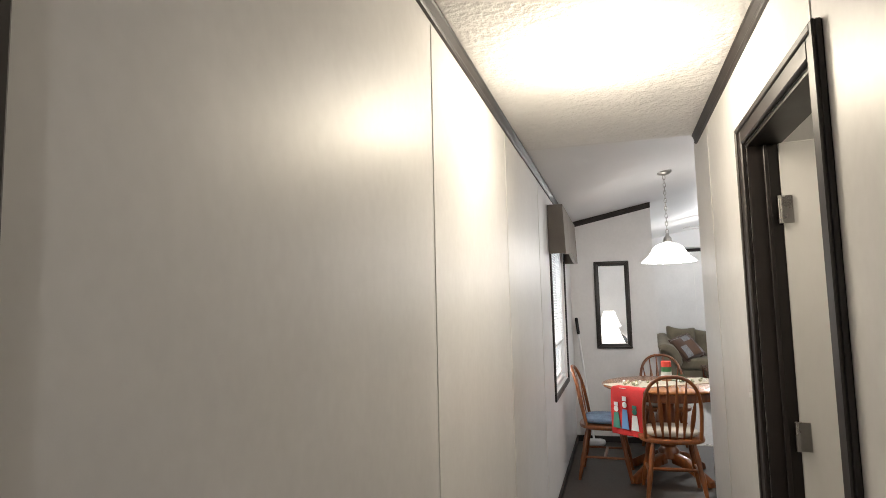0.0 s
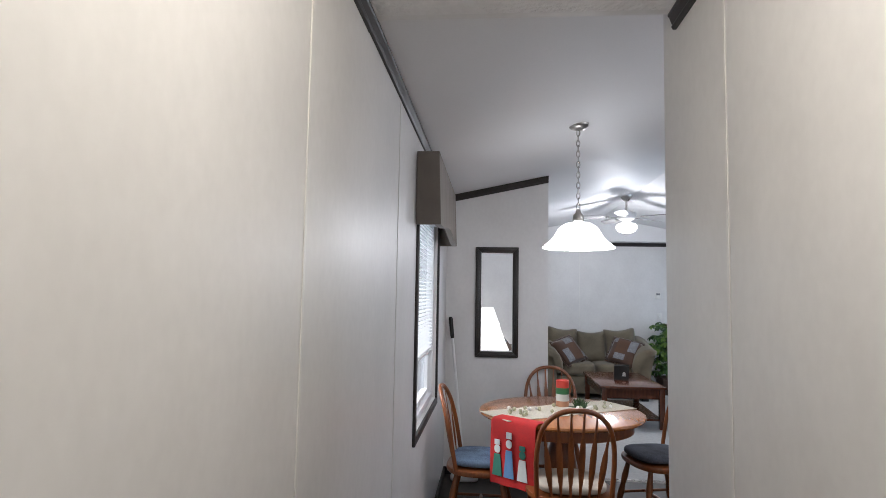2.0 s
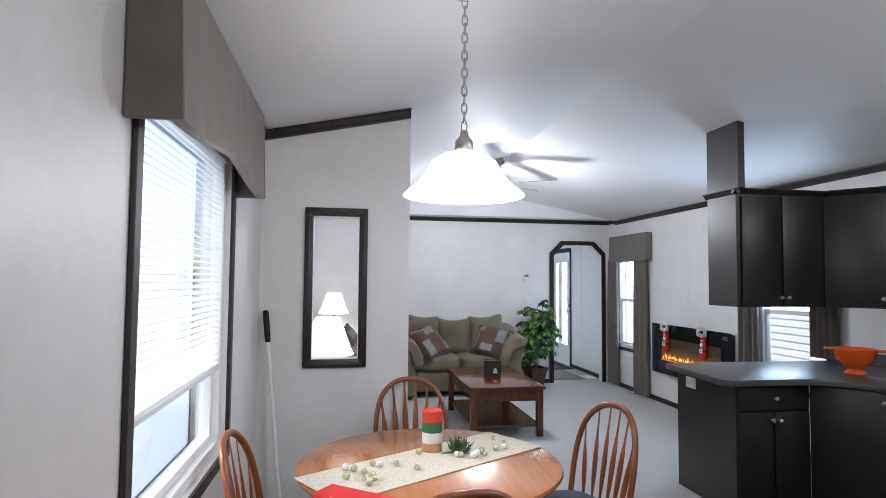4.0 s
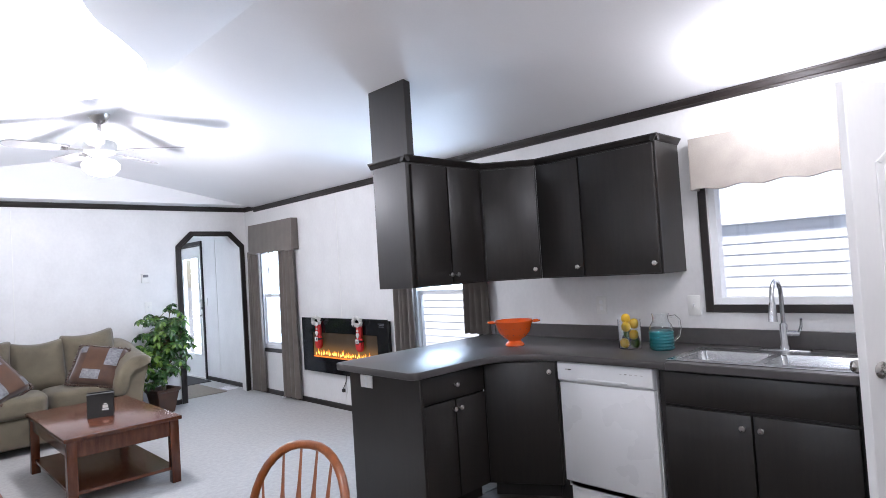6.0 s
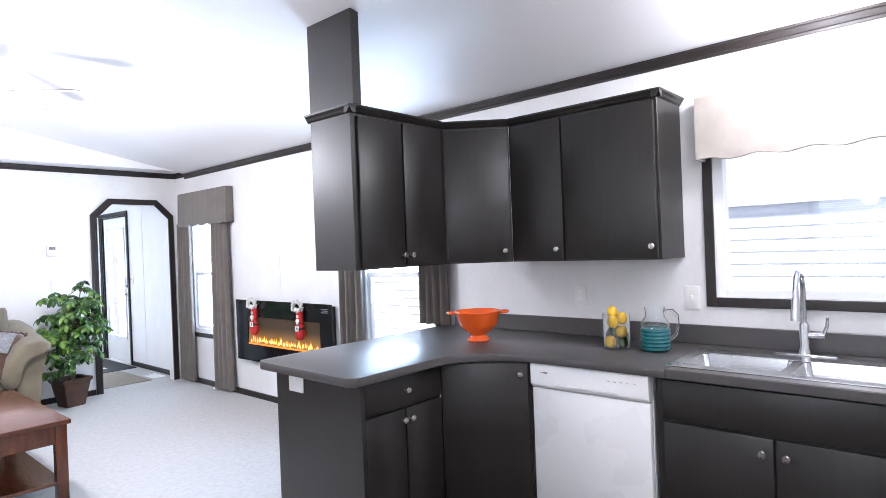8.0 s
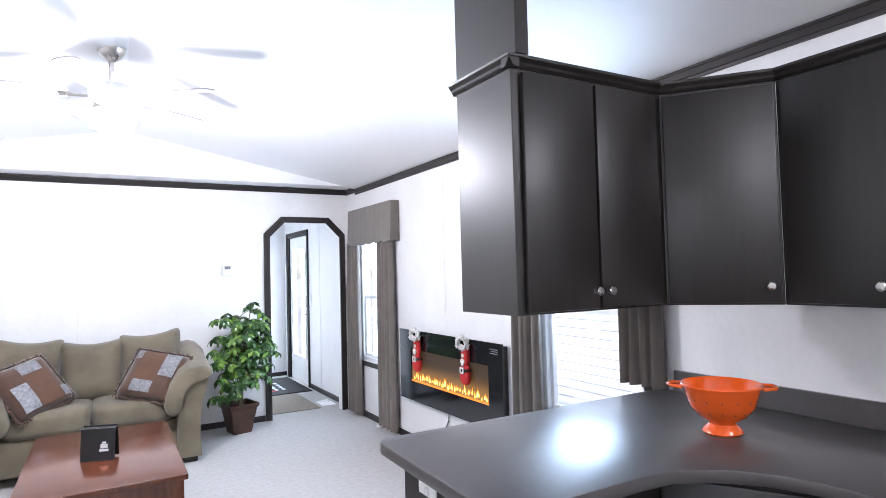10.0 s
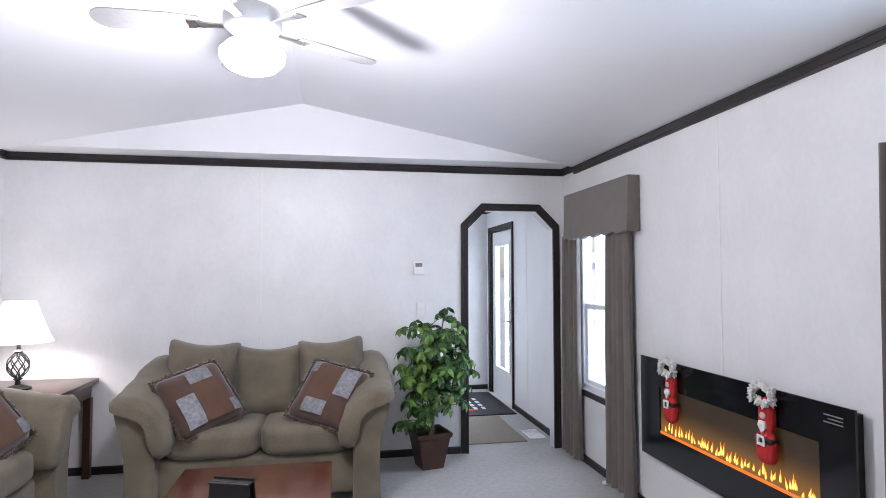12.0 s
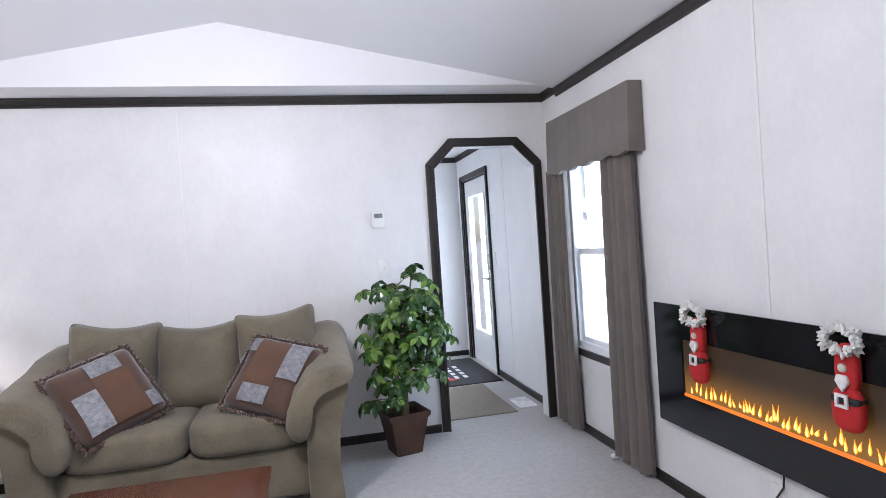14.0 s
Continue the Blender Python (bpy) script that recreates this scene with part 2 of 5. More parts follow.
# ---- mesh building ----
class Mesh:
    def __init__(self):
        self.b = bmesh.new()

    def face(self, pts):
        try:
            return self.b.faces.new([self.b.verts.new(p) for p in pts])
        except ValueError:
            return None

    def box(self, lo, hi, bevel=0.0, m=None, seg=1):
        sub = bmesh.new()
        bmesh.ops.create_cube(sub, size=1.0)
        c = [(a + b) / 2 for a, b in zip(lo, hi)]
        s = [abs(b - a) for a, b in zip(lo, hi)]
        bmesh.ops.transform(sub, matrix=Matrix.Translation(c) @ Matrix.Diagonal((*s, 1)), verts=sub.verts)
        if bevel:
            bmesh.ops.bevel(sub, geom=list(sub.edges), offset=bevel, segments=seg, affect="EDGES", profile=0.5)
        return self.add(sub, m)

    def add(self, sub, m=None):
        if m is not None:
            bmesh.ops.transform(sub, matrix=m, verts=sub.verts)
        tmp = bpy.data.meshes.new("tmp")
        sub.to_mesh(tmp)
        sub.free()
        self.b.from_mesh(tmp)
        bpy.data.meshes.remove(tmp)
        return self

    def prism(self, poly, lo, hi, axis="z", bevel=0.0, m=None, seg=2):
        """A polygon drawn across the two other axes (in x, y, z order), from lo to hi along axis."""
        def at(u, v, w):
            return {"z": (u, v, w), "y": (u, w, v), "x": (w, u, v)}[axis]
        sub = bmesh.new()
        a = [sub.verts.new(at(u, v, lo)) for u, v in poly]
        b = [sub.verts.new(at(u, v, hi)) for u, v in poly]
        sub.faces.new(a)
        sub.faces.new(b)
        k = len(poly)
        for i in range(k):
            sub.faces.new((a[i], a[(i + 1) % k], b[(i + 1) % k], b[i]))
        bmesh.ops.recalc_face_normals(sub, faces=sub.faces)
        if bevel:
            bmesh.ops.bevel(sub, geom=[e for e in sub.edges if e.calc_face_angle(0) > 0.5], offset=bevel, segments=seg, affect="EDGES", profile=0.5)
        return self.add(sub, m)

    def lathe(self, prof, at=(0, 0, 0), seg=24, m=None, close=False):
        sub = bmesh.new()
        rings = []
        for r, z in prof:
            if r < 1e-5:
                rings.append([sub.verts.new((0, 0, z))])
            else:
                rings.append([sub.verts.new((r * math.cos(2 * math.pi * i / seg), r * math.sin(2 * math.pi * i / seg), z)) for i in range(seg)])
        pairs = list(zip(rings, rings[1:])) + ([(rings[-1], rings[0])] if close else [])
        for a, b in pairs:
            for i in range(seg):
                j = (i + 1) % seg
                q = [a[i % len(a)], a[j % len(a)], b[j % len(b)], b[i % len(b)]]
                q = list(dict.fromkeys(q))
                if len(q) > 2:
                    sub.faces.new(q)
        bmesh.ops.recalc_face_normals(sub, faces=sub.faces)
        return self.add(sub, Matrix.Translation(at) @ (m or Matrix.Identity(4)))

    def tube(self, pts, radii, seg=8, flat=1.0, m=None, cap=True):
        pts = [Vector(p) for p in pts]
        if not isinstance(radii, (list, tuple)):
            radii = [radii] * len(pts)
        sub = bmesh.new()
        rings = []
        side = None
        for i, p in enumerate(pts):
            d = (pts[min(i + 1, len(pts) - 1)] - pts[max(i - 1, 0)]).normalized()
            if side is None:
                side = d.cross(Vector((0, 1, 0.01)))
                if side.length < 0.1:
                    side = d.cross(Vector((1, 0, 0)))
            side = (side - d * side.dot(d)).normalized()
            up = d.cross(side)
            rings.append([sub.verts.new(p + radii[i] * (side * math.cos(2 * math.pi * k / seg) + up * flat * math.sin(2 * math.pi * k / seg))) for k in range(seg)])
        for a, b in zip(rings, rings[1:]):
            for k in range(seg):
                sub.faces.new((a[k], a[(k + 1) % seg], b[(k + 1) % seg], b[k]))
        if cap:
            sub.faces.new(rings[0])
            sub.faces.new(rings[-1])
        bmesh.ops.recalc_face_normals(sub, faces=sub.faces)
        return self.add(sub, m)

    def puff(self, size, at=(0, 0, 0), power=4.0, cuts=7, m=None):
        """A stuffed box: a cube drawn towards a superellipsoid."""
        sub = bmesh.new()
        bmesh.ops.create_cube(sub, size=2.0)
        bmesh.ops.subdivide_edges(sub, edges=list(sub.edges), cuts=cuts, use_grid_fill=True)
        for v in sub.verts:
            n = sum(abs(c) ** power for c in v.co) ** (1 / power)
            v.co = Vector([c / n * s / 2 for c, s in zip(v.co, size)])
        return self.add(sub, Matrix.Translation(at) @ (m or Matrix.Identity(4)))

    def pillow(self, w, h, t, m=None, n=14, ears=0.05, sag=0.0):
        """An upright cushion in the xz plane, full in the middle and thin at its seam, with pulled-out corners."""
        sub = bmesh.new()
        for sgn in (-1, 1):
            grid = []
            for i in range(n + 1):
                row = []
                for j in range(n + 1):
                    u, v = 2 * i / n - 1, 2 * j / n - 1
                    rr = max(1.0, (abs(u) ** 9 + abs(v) ** 9) ** (1 / 9))
                    u, v = u / rr, v / rr
                    x = u * w / 2 * (1 - ears * (1 - v * v))
                    z = v * h / 2 * (1 - ears * (1 - u * u))
                    if v > 0:
                        z -= sag * (1 - u * u) * v
                    y = sgn * t / 2 * max(0.0, 1 - (abs(u) ** 9 + abs(v) ** 9) ** 0.36) ** 0.62
                    row.append(sub.verts.new((x, y, z)))
                grid.append(row)
            for i in range(n):
                for j in range(n):
                    sub.faces.new((grid[i][j], grid[i + 1][j], grid[i + 1][j + 1], grid[i][j + 1]))
        bmesh.ops.remove_doubles(sub, verts=sub.verts, dist=1e-5)
        bmesh.ops.recalc_face_normals(sub, faces=sub.faces)
        return self.add(sub, m)

    def done(self, name, material, parent=None, smooth=False, angle=40, **tags):
        me = bpy.data.meshes.new(name)
        self.b.to_mesh(me)
        self.b.free()
        me.materials.append(material)
        if smooth:
            for p in me.polygons:
                p.use_smooth = True
            me.set_sharp_from_angle(angle=radians(angle))
        ob = new(name, me)
        if parent:
            ob.parent = parent
        return tagged(ob, **tags)


def empty(name, m=None, **tags):
    ob = new(name)
    if m is not None:
        ob.matrix_world = m
    return tagged(ob, **tags)


def structure(mesh, name, material, label, smooth=False, category=""):
    return mesh.done(name, material, smooth=smooth, label=label, category=category or name.split("_")[0], kind="structure")


# ---- the plan, in metres ----
XL, XR, XH = 0.24, 4.50, 1.15          # left wall, right wall, hall's right wall
YP, YF, YH, YB = 7.03, 11.72, 3.825, -0.75   # partition, far wall, end of the hall, hall's near end
RIDGE, ZR, SLOPE, ZS, ZHALL = 2.345, 2.73, 0.19, 2.345, 2.295
YG = 11.46                             # gable board above the soffit


def zc(x):
    return ZR - (SLOPE if x > RIDGE else 0.205) * abs(x - RIDGE)


def wall(name, axis, lo, hi, u0, u1, z0, z1, holes, label):
    """A wall of thickness lo..hi along x or y, with holes (u0, u1, z0, z1) through it."""
    us = sorted({u0, u1, *[h[0] for h in holes], *[h[1] for h in holes]})
    w = Mesh()
    for a, b in zip(us, us[1:]):
        cuts = sorted([(h[2], h[3]) for h in holes if h[0] < (a + b) / 2 < h[1]])
        z = z0
        for c, d in cuts + [(z1, z1)]:
            if c > z + 1e-4:
                w.box((lo, a, z), (hi, b, c)) if axis == "x" else w.box((a, lo, z), (b, hi, c))
            z = d
    return structure(w, name, M_WALL, label)


WIN1 = (5.06, 6.17, 0.76, 1.98)
WINA = (10.62, 11.42, 0.56, 2.00)
WINB = (7.74, 8.54, 0.56, 2.00)
WINC = (4.86, 5.885, 1.095, 1.98)
FDOOR = (13.19, 14.08, 0.0, 1.975)
wall("wall_west", "x", XL - 0.12, XL, YB, YF, 0, zc(XL) + 0.03, [WIN1], "off-white vinyl wall panels with thin seam battens")
wall("wall_east", "x", XR, XR + 0.12, 3.7, 14.4, 0, zc(XR) + 0.03, [WINA, WINB, WINC, FDOOR], "off-white vinyl panelled outer wall with windows")
HDOOR = (1.995, 2.715, 0.0, 1.955)
wall("wall_hall", "x", XH, XH + 0.10, YB, 3.95, 0, zc(XH) + 0.02, [HDOOR], "off-white vinyl panelled hall wall")
# kitchen end wall under the vault
k = Mesh()
k.prism([(XH + 0.10, 0), (XR, 0), (XR, zc(XR) + 0.02), (RIDGE, ZR + 0.02), (XH + 0.10, zc(XH + 0.1) + 0.02)], 3.725, YH, "y")
structure(k, "wall_kitchen", M_WALL, "off-white vinyl panelled wall at the kitchen's end")
h = Mesh()
h.prism([(XL, ZHALL), (XH, ZHALL), (XH, zc(XH)), (XL, zc(XL) + 0.03)], YH - 0.03, YH, "y")
structure(h, "wall_header", M_WALL, "off-white header where hall ceiling meets vault")
# utility closet corner
u = Mesh()
u.box((4.12, 4.79, 0), (XR, 4.85, zc(4.3)))
u.box((4.12, 4.70, 0), (4.19, 4.79, zc(4.15) + 0.01))
u.box((4.12, YH, 2.03), (4.19, 4.70, zc(4.15) + 0.01))
u.box((4.12, YH, 0), (4.19, 3.95, 2.03))
structure(u, "wall_closet", M_WALL, "off-white closet wall beside the sink")
# partition with a framed opening through it
OX0, OX1, OZ0, OZ1 = 0.533, 0.793, 1.002, 1.818
p = Mesh()
for x0, x1, z0, z1 in ((XL, OX0, 0, None), (OX1, 1.085, 0, None), (OX0, OX1, 0, OZ0), (OX0, OX1, OZ1, None)):
    p.prism([(x0, z0), (x1, z0), (x1, zc(x1) + 0.01 if z1 is None else z1), (x0, zc(x0) + 0.01 if z1 is None else z1)], YP, YP + 0.10, "y")
structure(p, "wall_partition", M_WALL, "off-white partition wall with a framed opening")

# far wall with the clipped arch
AX0, AX1, AZ, AC = 3.665, 4.40, 1.98, 0.15
f = Mesh()
f.box((XL, YF, 0), (AX0, YF + 0.10, ZS + 0.12))
f.box((AX1, YF, 0), (XR, YF + 0.10, ZS + 0.12))
f.prism([(AX0, AZ - AC), (AX0 + AC, AZ), (AX1 - AC, AZ), (AX1, AZ - AC), (AX1, ZS + 0.12), (AX0, ZS + 0.12)], YF, YF + 0.10, "y")
structure(f, "wall_north", M_WALL, "off-white vinyl panelled wall with a clipped archway")
g = Mesh()
g.prism([(XL, ZS), (XR, ZS), (XR, ZS + 0.02), (RIDGE, ZR + 0.01), (XL, ZS + 0.02)], YG, YG + 0.03, "y")
structure(g, "wall_gable", M_SMOOTHCEIL, "white painted gable board above the soffit")

# entry hall beyond the arch, and the bedroom behind the camera
e = Mesh()
e.box((3.0, 14.28, 0), (XR, 14.38, 2.4))
e.box((2.95, YF + 0.10, 0), (3.05, 14.38, 2.4))
structure(e, "wall_entry", M_WALL, "off-white panelled entry hall walls")
e = Mesh()
e.box((-0.80, -3.60, 0), (2.4, -3.50, 2.4))
e.box((-0.90, -3.60, 0), (-0.80, YB, 2.4))
e.box((2.3, -3.60, 0), (2.4, YB, 2.4))
e.box((-0.90, YB - 0.10, 0), (XL - 0.12, YB, 2.4))
e.box((XH + 0.10, YB - 0.10, 0), (2.4, YB, 2.4))
structure(e, "wall_bedroom", M_WALL, "off-white bedroom walls behind the hall")
e = Mesh()
e.box((3.3, 0.4, 0), (3.4, 3.725, 2.4))
e.box((XH + 0.10, 0.3, 0), (3.4, 0.4, 2.4))
structure(e, "wall_sideroom", M_WALL, "cream side room walls behind the hall door")

# floors
fl = Mesh()
fl.box((-0.9, -3.6, -0.12), (4.5, 7.04, 0.0))
structure(fl, "floor_vinyl", M_VINYL, "dark slate-look sheet vinyl floor")
fl = Mesh()
fl.box((XL, 7.04, -0.12), (XR, 11.72, 0.004))
fl.box((3.0, 11.72, -0.12), (XR, 14.4, 0.004))
structure(fl, "floor_carpet", M_CARPET, "grey-beige cut pile carpet", category="carpet")
fl = Mesh()
fl.prism([(7.02, 0), (7.06, 0), (7.05, 0.012), (7.03, 0.012)], 1.09, 3.14, "x")
structure(fl, "trim_threshold", M_STEEL, "thin metal strip between carpet and vinyl", category="trim")

# ceilings
c = Mesh()
c.box((-0.9, -3.6, ZHALL), (XH + 0.02, YH - 0.03, ZHALL + 0.10))
c.box((XH + 0.02, -3.6, 2.38), (3.5, 3.725, 2.48))
structure(c, "ceiling_hall", M_CEIL, "white stippled flat hall ceiling")
c = Mesh()
c.prism([(XL - 0.12, zc(XL - 0.12)), (RIDGE, ZR), (XR + 0.12, zc(XR + 0.12)), (XR + 0.12, zc(XR + 0.12) + 0.1), (RIDGE, ZR + 0.1), (XL - 0.12, zc(XL - 0.12) + 0.1)], YH - 0.1, YG + 0.02, "y")
structure(c, "ceiling_vault", M_SMOOTHCEIL, "white low vaulted ceiling with a centre ridge")
c = Mesh()
c.box((XL, YG + 0.03, ZS), (XR, YF, ZS + 0.10))
structure(c, "ceiling_soffit", M_SMOOTHCEIL, "white flat soffit along the far wall")
c = Mesh()
c.box((2.95, YF + 0.1, 2.28), (XR + 0.1, 14.4, 2.38))
structure(c, "ceiling_entry", M_CEIL, "white stippled entry hall ceiling")


# ---- trim ----
CROWN = [(0, 0), (0.012, 0.0), (0.016, 0.012), (0.012, 0.018), (0.022, 0.042), (0.027, 0.046), (0.027, 0.056), (0, 0.056)]


def moulding(mesh, a, b, out, profile, drop=0.0):
    """Runs a profile (out from the wall, up) from a to b along a wall."""
    a, b, out = Vector(a), Vector(b), Vector(out)
    up = Vector((0, 0, 1))
    va = [mesh.b.verts.new(a + out * o + up * (z - drop)) for o, z in profile]
    vb = [mesh.b.verts.new(b + out * o + up * (z - drop)) for o, z in profile]
    n = len(profile)
    mesh.b.faces.new(va)
    mesh.b.faces.new(vb)
    for i in range(n):
        mesh.b.faces.new((va[i], va[(i + 1) % n], vb[(i + 1) % n], vb[i]))


def runs(name, material, label, lines, profile):
    m = Mesh()
    for a, b, out in lines:
        moulding(m, a, b, out, profile)
    bmesh.ops.recalc_face_normals(m.b, faces=m.b.faces)
    return structure(m, name, material, label, category="trim")


ZE = zc(XL) - 0.058
runs("trim_crown", M_DARKTRIM, "dark espresso crown moulding", [
    ((XL, YP + 0.10, ZE), (XL, YG, ZE), (1, 0, 0)),
    ((XL, YP, zc(XL) - 0.058), (1.085, YP, zc(1.085) - 0.058), (0, -1, 0)),
    ((XR, 4.85, zc(XR) - 0.058), (XR, YG, zc(XR) - 0.058), (-1, 0, 0)),
    ((XL, YG, ZS - 0.058), (XL, YF, ZS - 0.058), (1, 0, 0)),
    ((XR, YG, ZS - 0.058), (XR, YF, ZS - 0.058), (-1, 0, 0)),
    ((XL, YF, ZS - 0.058), (XR, YF, ZS - 0.058), (0, -1, 0)),
    ((XR, YF + 0.1, 2.222), (XR, 14.28, 2.222), (-1, 0, 0)),
    ((3.05, 14.28, 2.222), (XR, 14.28, 2.222), (0, -1, 0)),
], CROWN)
runs("trim_hall_crown", M_DARKTRIM, "slim dark espresso moulding under the ceiling", [
    ((XL, YB, ZHALL - 0.047), (XL, YH - 0.02, ZHALL - 0.047), (1, 0, 0)),
    ((XH, YB, ZHALL - 0.047), (XH, YH, ZHALL - 0.047), (-1, 0, 0)),
    ((XL, YH - 0.02, zc(XL) - 0.047), (XL, YP, zc(XL) - 0.047), (1, 0, 0)),
], [(0, 0), (0.010, 0.0), (0.014, 0.008), (0.012, 0.014), (0.020, 0.036), (0.024, 0.040), (0.024, 0.046), (0, 0.046)])
BASE = [(0, 0), (0.012, 0), (0.012, 0.052), (0.006, 0.060), (0, 0.060)]
runs("baseboard", M_DARKTRIM, "dark espresso baseboard", [
    ((XL, 0.95, 0), (XL, YP, 0), (1, 0, 0)),
    ((XH, YB, 0), (XH, 1.925, 0), (-1, 0, 0)),
    ((XH, 2.785, 0), (XH, 3.95, 0), (-1, 0, 0)),
    ((XL, YP, 0), (1.085, YP, 0), (0, -1, 0)),
    ((XL, YP + 0.1, 0), (1.085, YP + 0.1, 0), (0, 1, 0)),
    ((XL, YP + 0.1, 0), (XL, YF, 0), (1, 0, 0)),
    ((XL, YF, 0), (3.60, YF, 0), (0, -1, 0)),
    ((XR, 7.66, 0), (XR, YF, 0), (-1, 0, 0)),
    ((XR, YF + 0.1, 0), (XR, 13.12, 0), (-1, 0, 0)),
    ((3.05, 14.28, 0), (XR, 14.28, 0), (0, -1, 0)),
], BASE)
# seam battens of the wall panels
s = Mesh()
for y in (2.125, 3.265, 4.43, 5.60 - 0.8):
    if y < 4.6:
        s.box((XL, y - 0.006, 0.06), (XL + 0.003, y + 0.006, 2.24), 0.001)
s.box((XH - 0.003, 3.475 - 0.006, 0.06), (XH, 3.475 + 0.006, 2.24), 0.001)
s.box((XH - 0.003, 2.00 - 0.006, 2.03), (XH, 2.00 + 0.006, 2.24), 0.001)
s.box((XR - 0.003, 9.66 - 0.006, 0.06), (XR, 9.66 + 0.006, 2.25), 0.001)
s.box((XR - 0.003, 12.70 - 0.006, 0.06), (XR, 12.70 + 0.006, 2.22), 0.001)
s.box((2.02, YF - 0.003, 0.06), (2.03, YF, 2.25), 0.001)
structure(s, "trim_battens", M_PLATE, "thin off-white seam battens on the wall panels", category="trim")

# archway trim
o0, o1, oz = AX0 - 0.06, AX1 + 0.06, AZ + 0.06
oc = 0.175
t = Mesh()
outer = [(o0, 0), (o0, oz - oc), (o0 + oc, oz), (o1 - oc, oz), (o1, oz - oc), (o1, 0)]
inner = [(AX0, 0), (AX0, AZ - AC), (AX0 + AC, AZ), (AX1 - AC, AZ), (AX1, AZ - AC), (AX1, 0)]
for i in range(5):
    quad = [outer[i], outer[i + 1], inner[i + 1], inner[i]]
    t.prism(quad, YF - 0.018, YF + 0.002, "y", 0.004)
    mid = [tuple(0.35 * a + 0.65 * b for a, b in zip(o, n)) for o, n in zip((outer[i], outer[i + 1]), (inner[i], inner[i + 1]))]
    t.prism([mid[0], mid[1], inner[i + 1], inner[i]], YF - 0.024, YF - 0.016, "y", 0.002)
structure(t, "trim_archway", M_DARKTRIM, "dark espresso casing round a clipped archway", category="trim")


# ---- windows and doors ----
def window(name, plane, out, y0, y1, z0, z1, rail, frame_w, label, trim=True):
    """A sash window in a wall that runs along y; out is +1 or -1, away from the room."""
    top = empty(name, pose(plane, (y0 + y1) / 2, z0), label=label, category="window", kind="structure")
    hy, h = (y1 - y0) / 2, z1 - z0

    def part(nm, boxes, material, bevel=0.003):
        m = Mesh()
        for lo, hi in boxes:
            lo2, hi2 = (out * lo[0], lo[1], lo[2]), (out * hi[0], hi[1], hi[2])
            m.box(tuple(map(min, lo2, hi2)), tuple(map(max, lo2, hi2)), bevel)
        return m.done(nm, material, top)
    fw = 0.04
    part("frame", [((0.02, -hy, 0), (0.10, -hy + fw, h)), ((0.02, hy - fw, 0), (0.10, hy, h)),
                   ((0.02, -hy + fw, 0), (0.10, hy - fw, fw)), ((0.02, -hy + fw, h - fw), (0.10, hy - fw, h))], M_PVC)
    if rail:
        part("sash", [((0.045, -hy + fw, rail - z0 - 0.02), (0.09, hy - fw, rail - z0 + 0.02)),
                      ((0.045, -hy + fw, fw), (0.08, -hy + fw + 0.028, rail - z0 - 0.02)),
                      ((0.045, hy - fw - 0.028, fw), (0.08, hy - fw, rail - z0 - 0.02)),
                      ((0.045, -hy + fw + 0.028, fw), (0.08, hy - fw - 0.028, fw + 0.03))], M_PVC)
    gl = part("pane", [((0.068, -hy + fw, fw), (0.072, hy - fw, h - fw))], M_GLASS, 0)
    gl.visible_shadow = False
    if trim:
        w, q = frame_w, -0.014
        part("casing", [((q, -hy - w, -w), (0, -hy, h + w)), ((q, hy, -w), (0, hy + w, h + w)),
                        ((q, -hy, -w), (0, hy, 0)), ((q, -hy, h), (0, hy, h + w))], M_DARKTRIM, 0.003)
    return top


window("window_1", XL, -1, *WIN1, 1.10, 0.045, "white sash dining window with dark espresso casing")
window("window_2", XR, 1, *WINA, 1.20, 0.045, "narrow white sash window with dark casing")
window("window_3", XR, 1, *WINB, 1.20, 0.045, "narrow white sash window behind the peninsula")
window("window_4", XR, 1, *WINC, 0, 0.045, "white kitchen window over the sink with dark casing")


def door_panels(m, w, h, face, sgn):
    """Raised mouldings of a two-panel door; the upper panel has an arched head."""
    def ring(poly):
        c = Vector((sum(p[0] for p in poly) / len(poly), sum(p[1] for p in poly) / len(poly)))
        n = len(poly)
        small = [tuple(c + (Vector(p) - c) * 0.90) for p in poly]
        for i in range(n):
            j = (i + 1) % n
            m.prism([poly[i], poly[j], small[j], small[i]], face, face + sgn * 0.008, "y", 0.0025, seg=1)
        smaller = [tuple(c + (Vector(p) - c) * 0.80) for p in poly]
        m.prism(smaller, face, face + sgn * 0.006, "y", 0.004, seg=1)
    a, b = 0.12, w - 0.12
    mid = (a + b) / 2
    arc = [(a, h - 0.30)] + [(mid + (b - a) / 2 * u, h - 0.28 + 0.11 * (0.5 + 0.5 * math.cos(math.pi * u))) for u in (-0.75, -0.5, -0.25, 0, 0.25, 0.5, 0.75)] + [(b, h - 0.30)]
    ring([(a, 0.90)] + arc + [(b, 0.90)])
    ring([(a, 0.20), (a, 0.74), (b, 0.74), (b, 0.20)])


def knob_pair(parent, x, z, t):
    k = Mesh()
    prof = [(0.0, 0), (0.03, 0), (0.031, 0.004), (0.024, 0.010), (0.011, 0.014), (0.010, 0.034), (0.020, 0.042), (0.027, 0.054), (0.024, 0.066), (0.012, 0.073), (0, 0.074)]
    k.lathe(prof, (x, t, z), 20, pose(0, 0, 0, -90, 0, 0))
    k.lathe(prof, (x, 0, z), 20, pose(0, 0, 0, 90, 0, 0))
    k.done("knob", M_STEEL, parent, True, label="brushed nickel door knob")


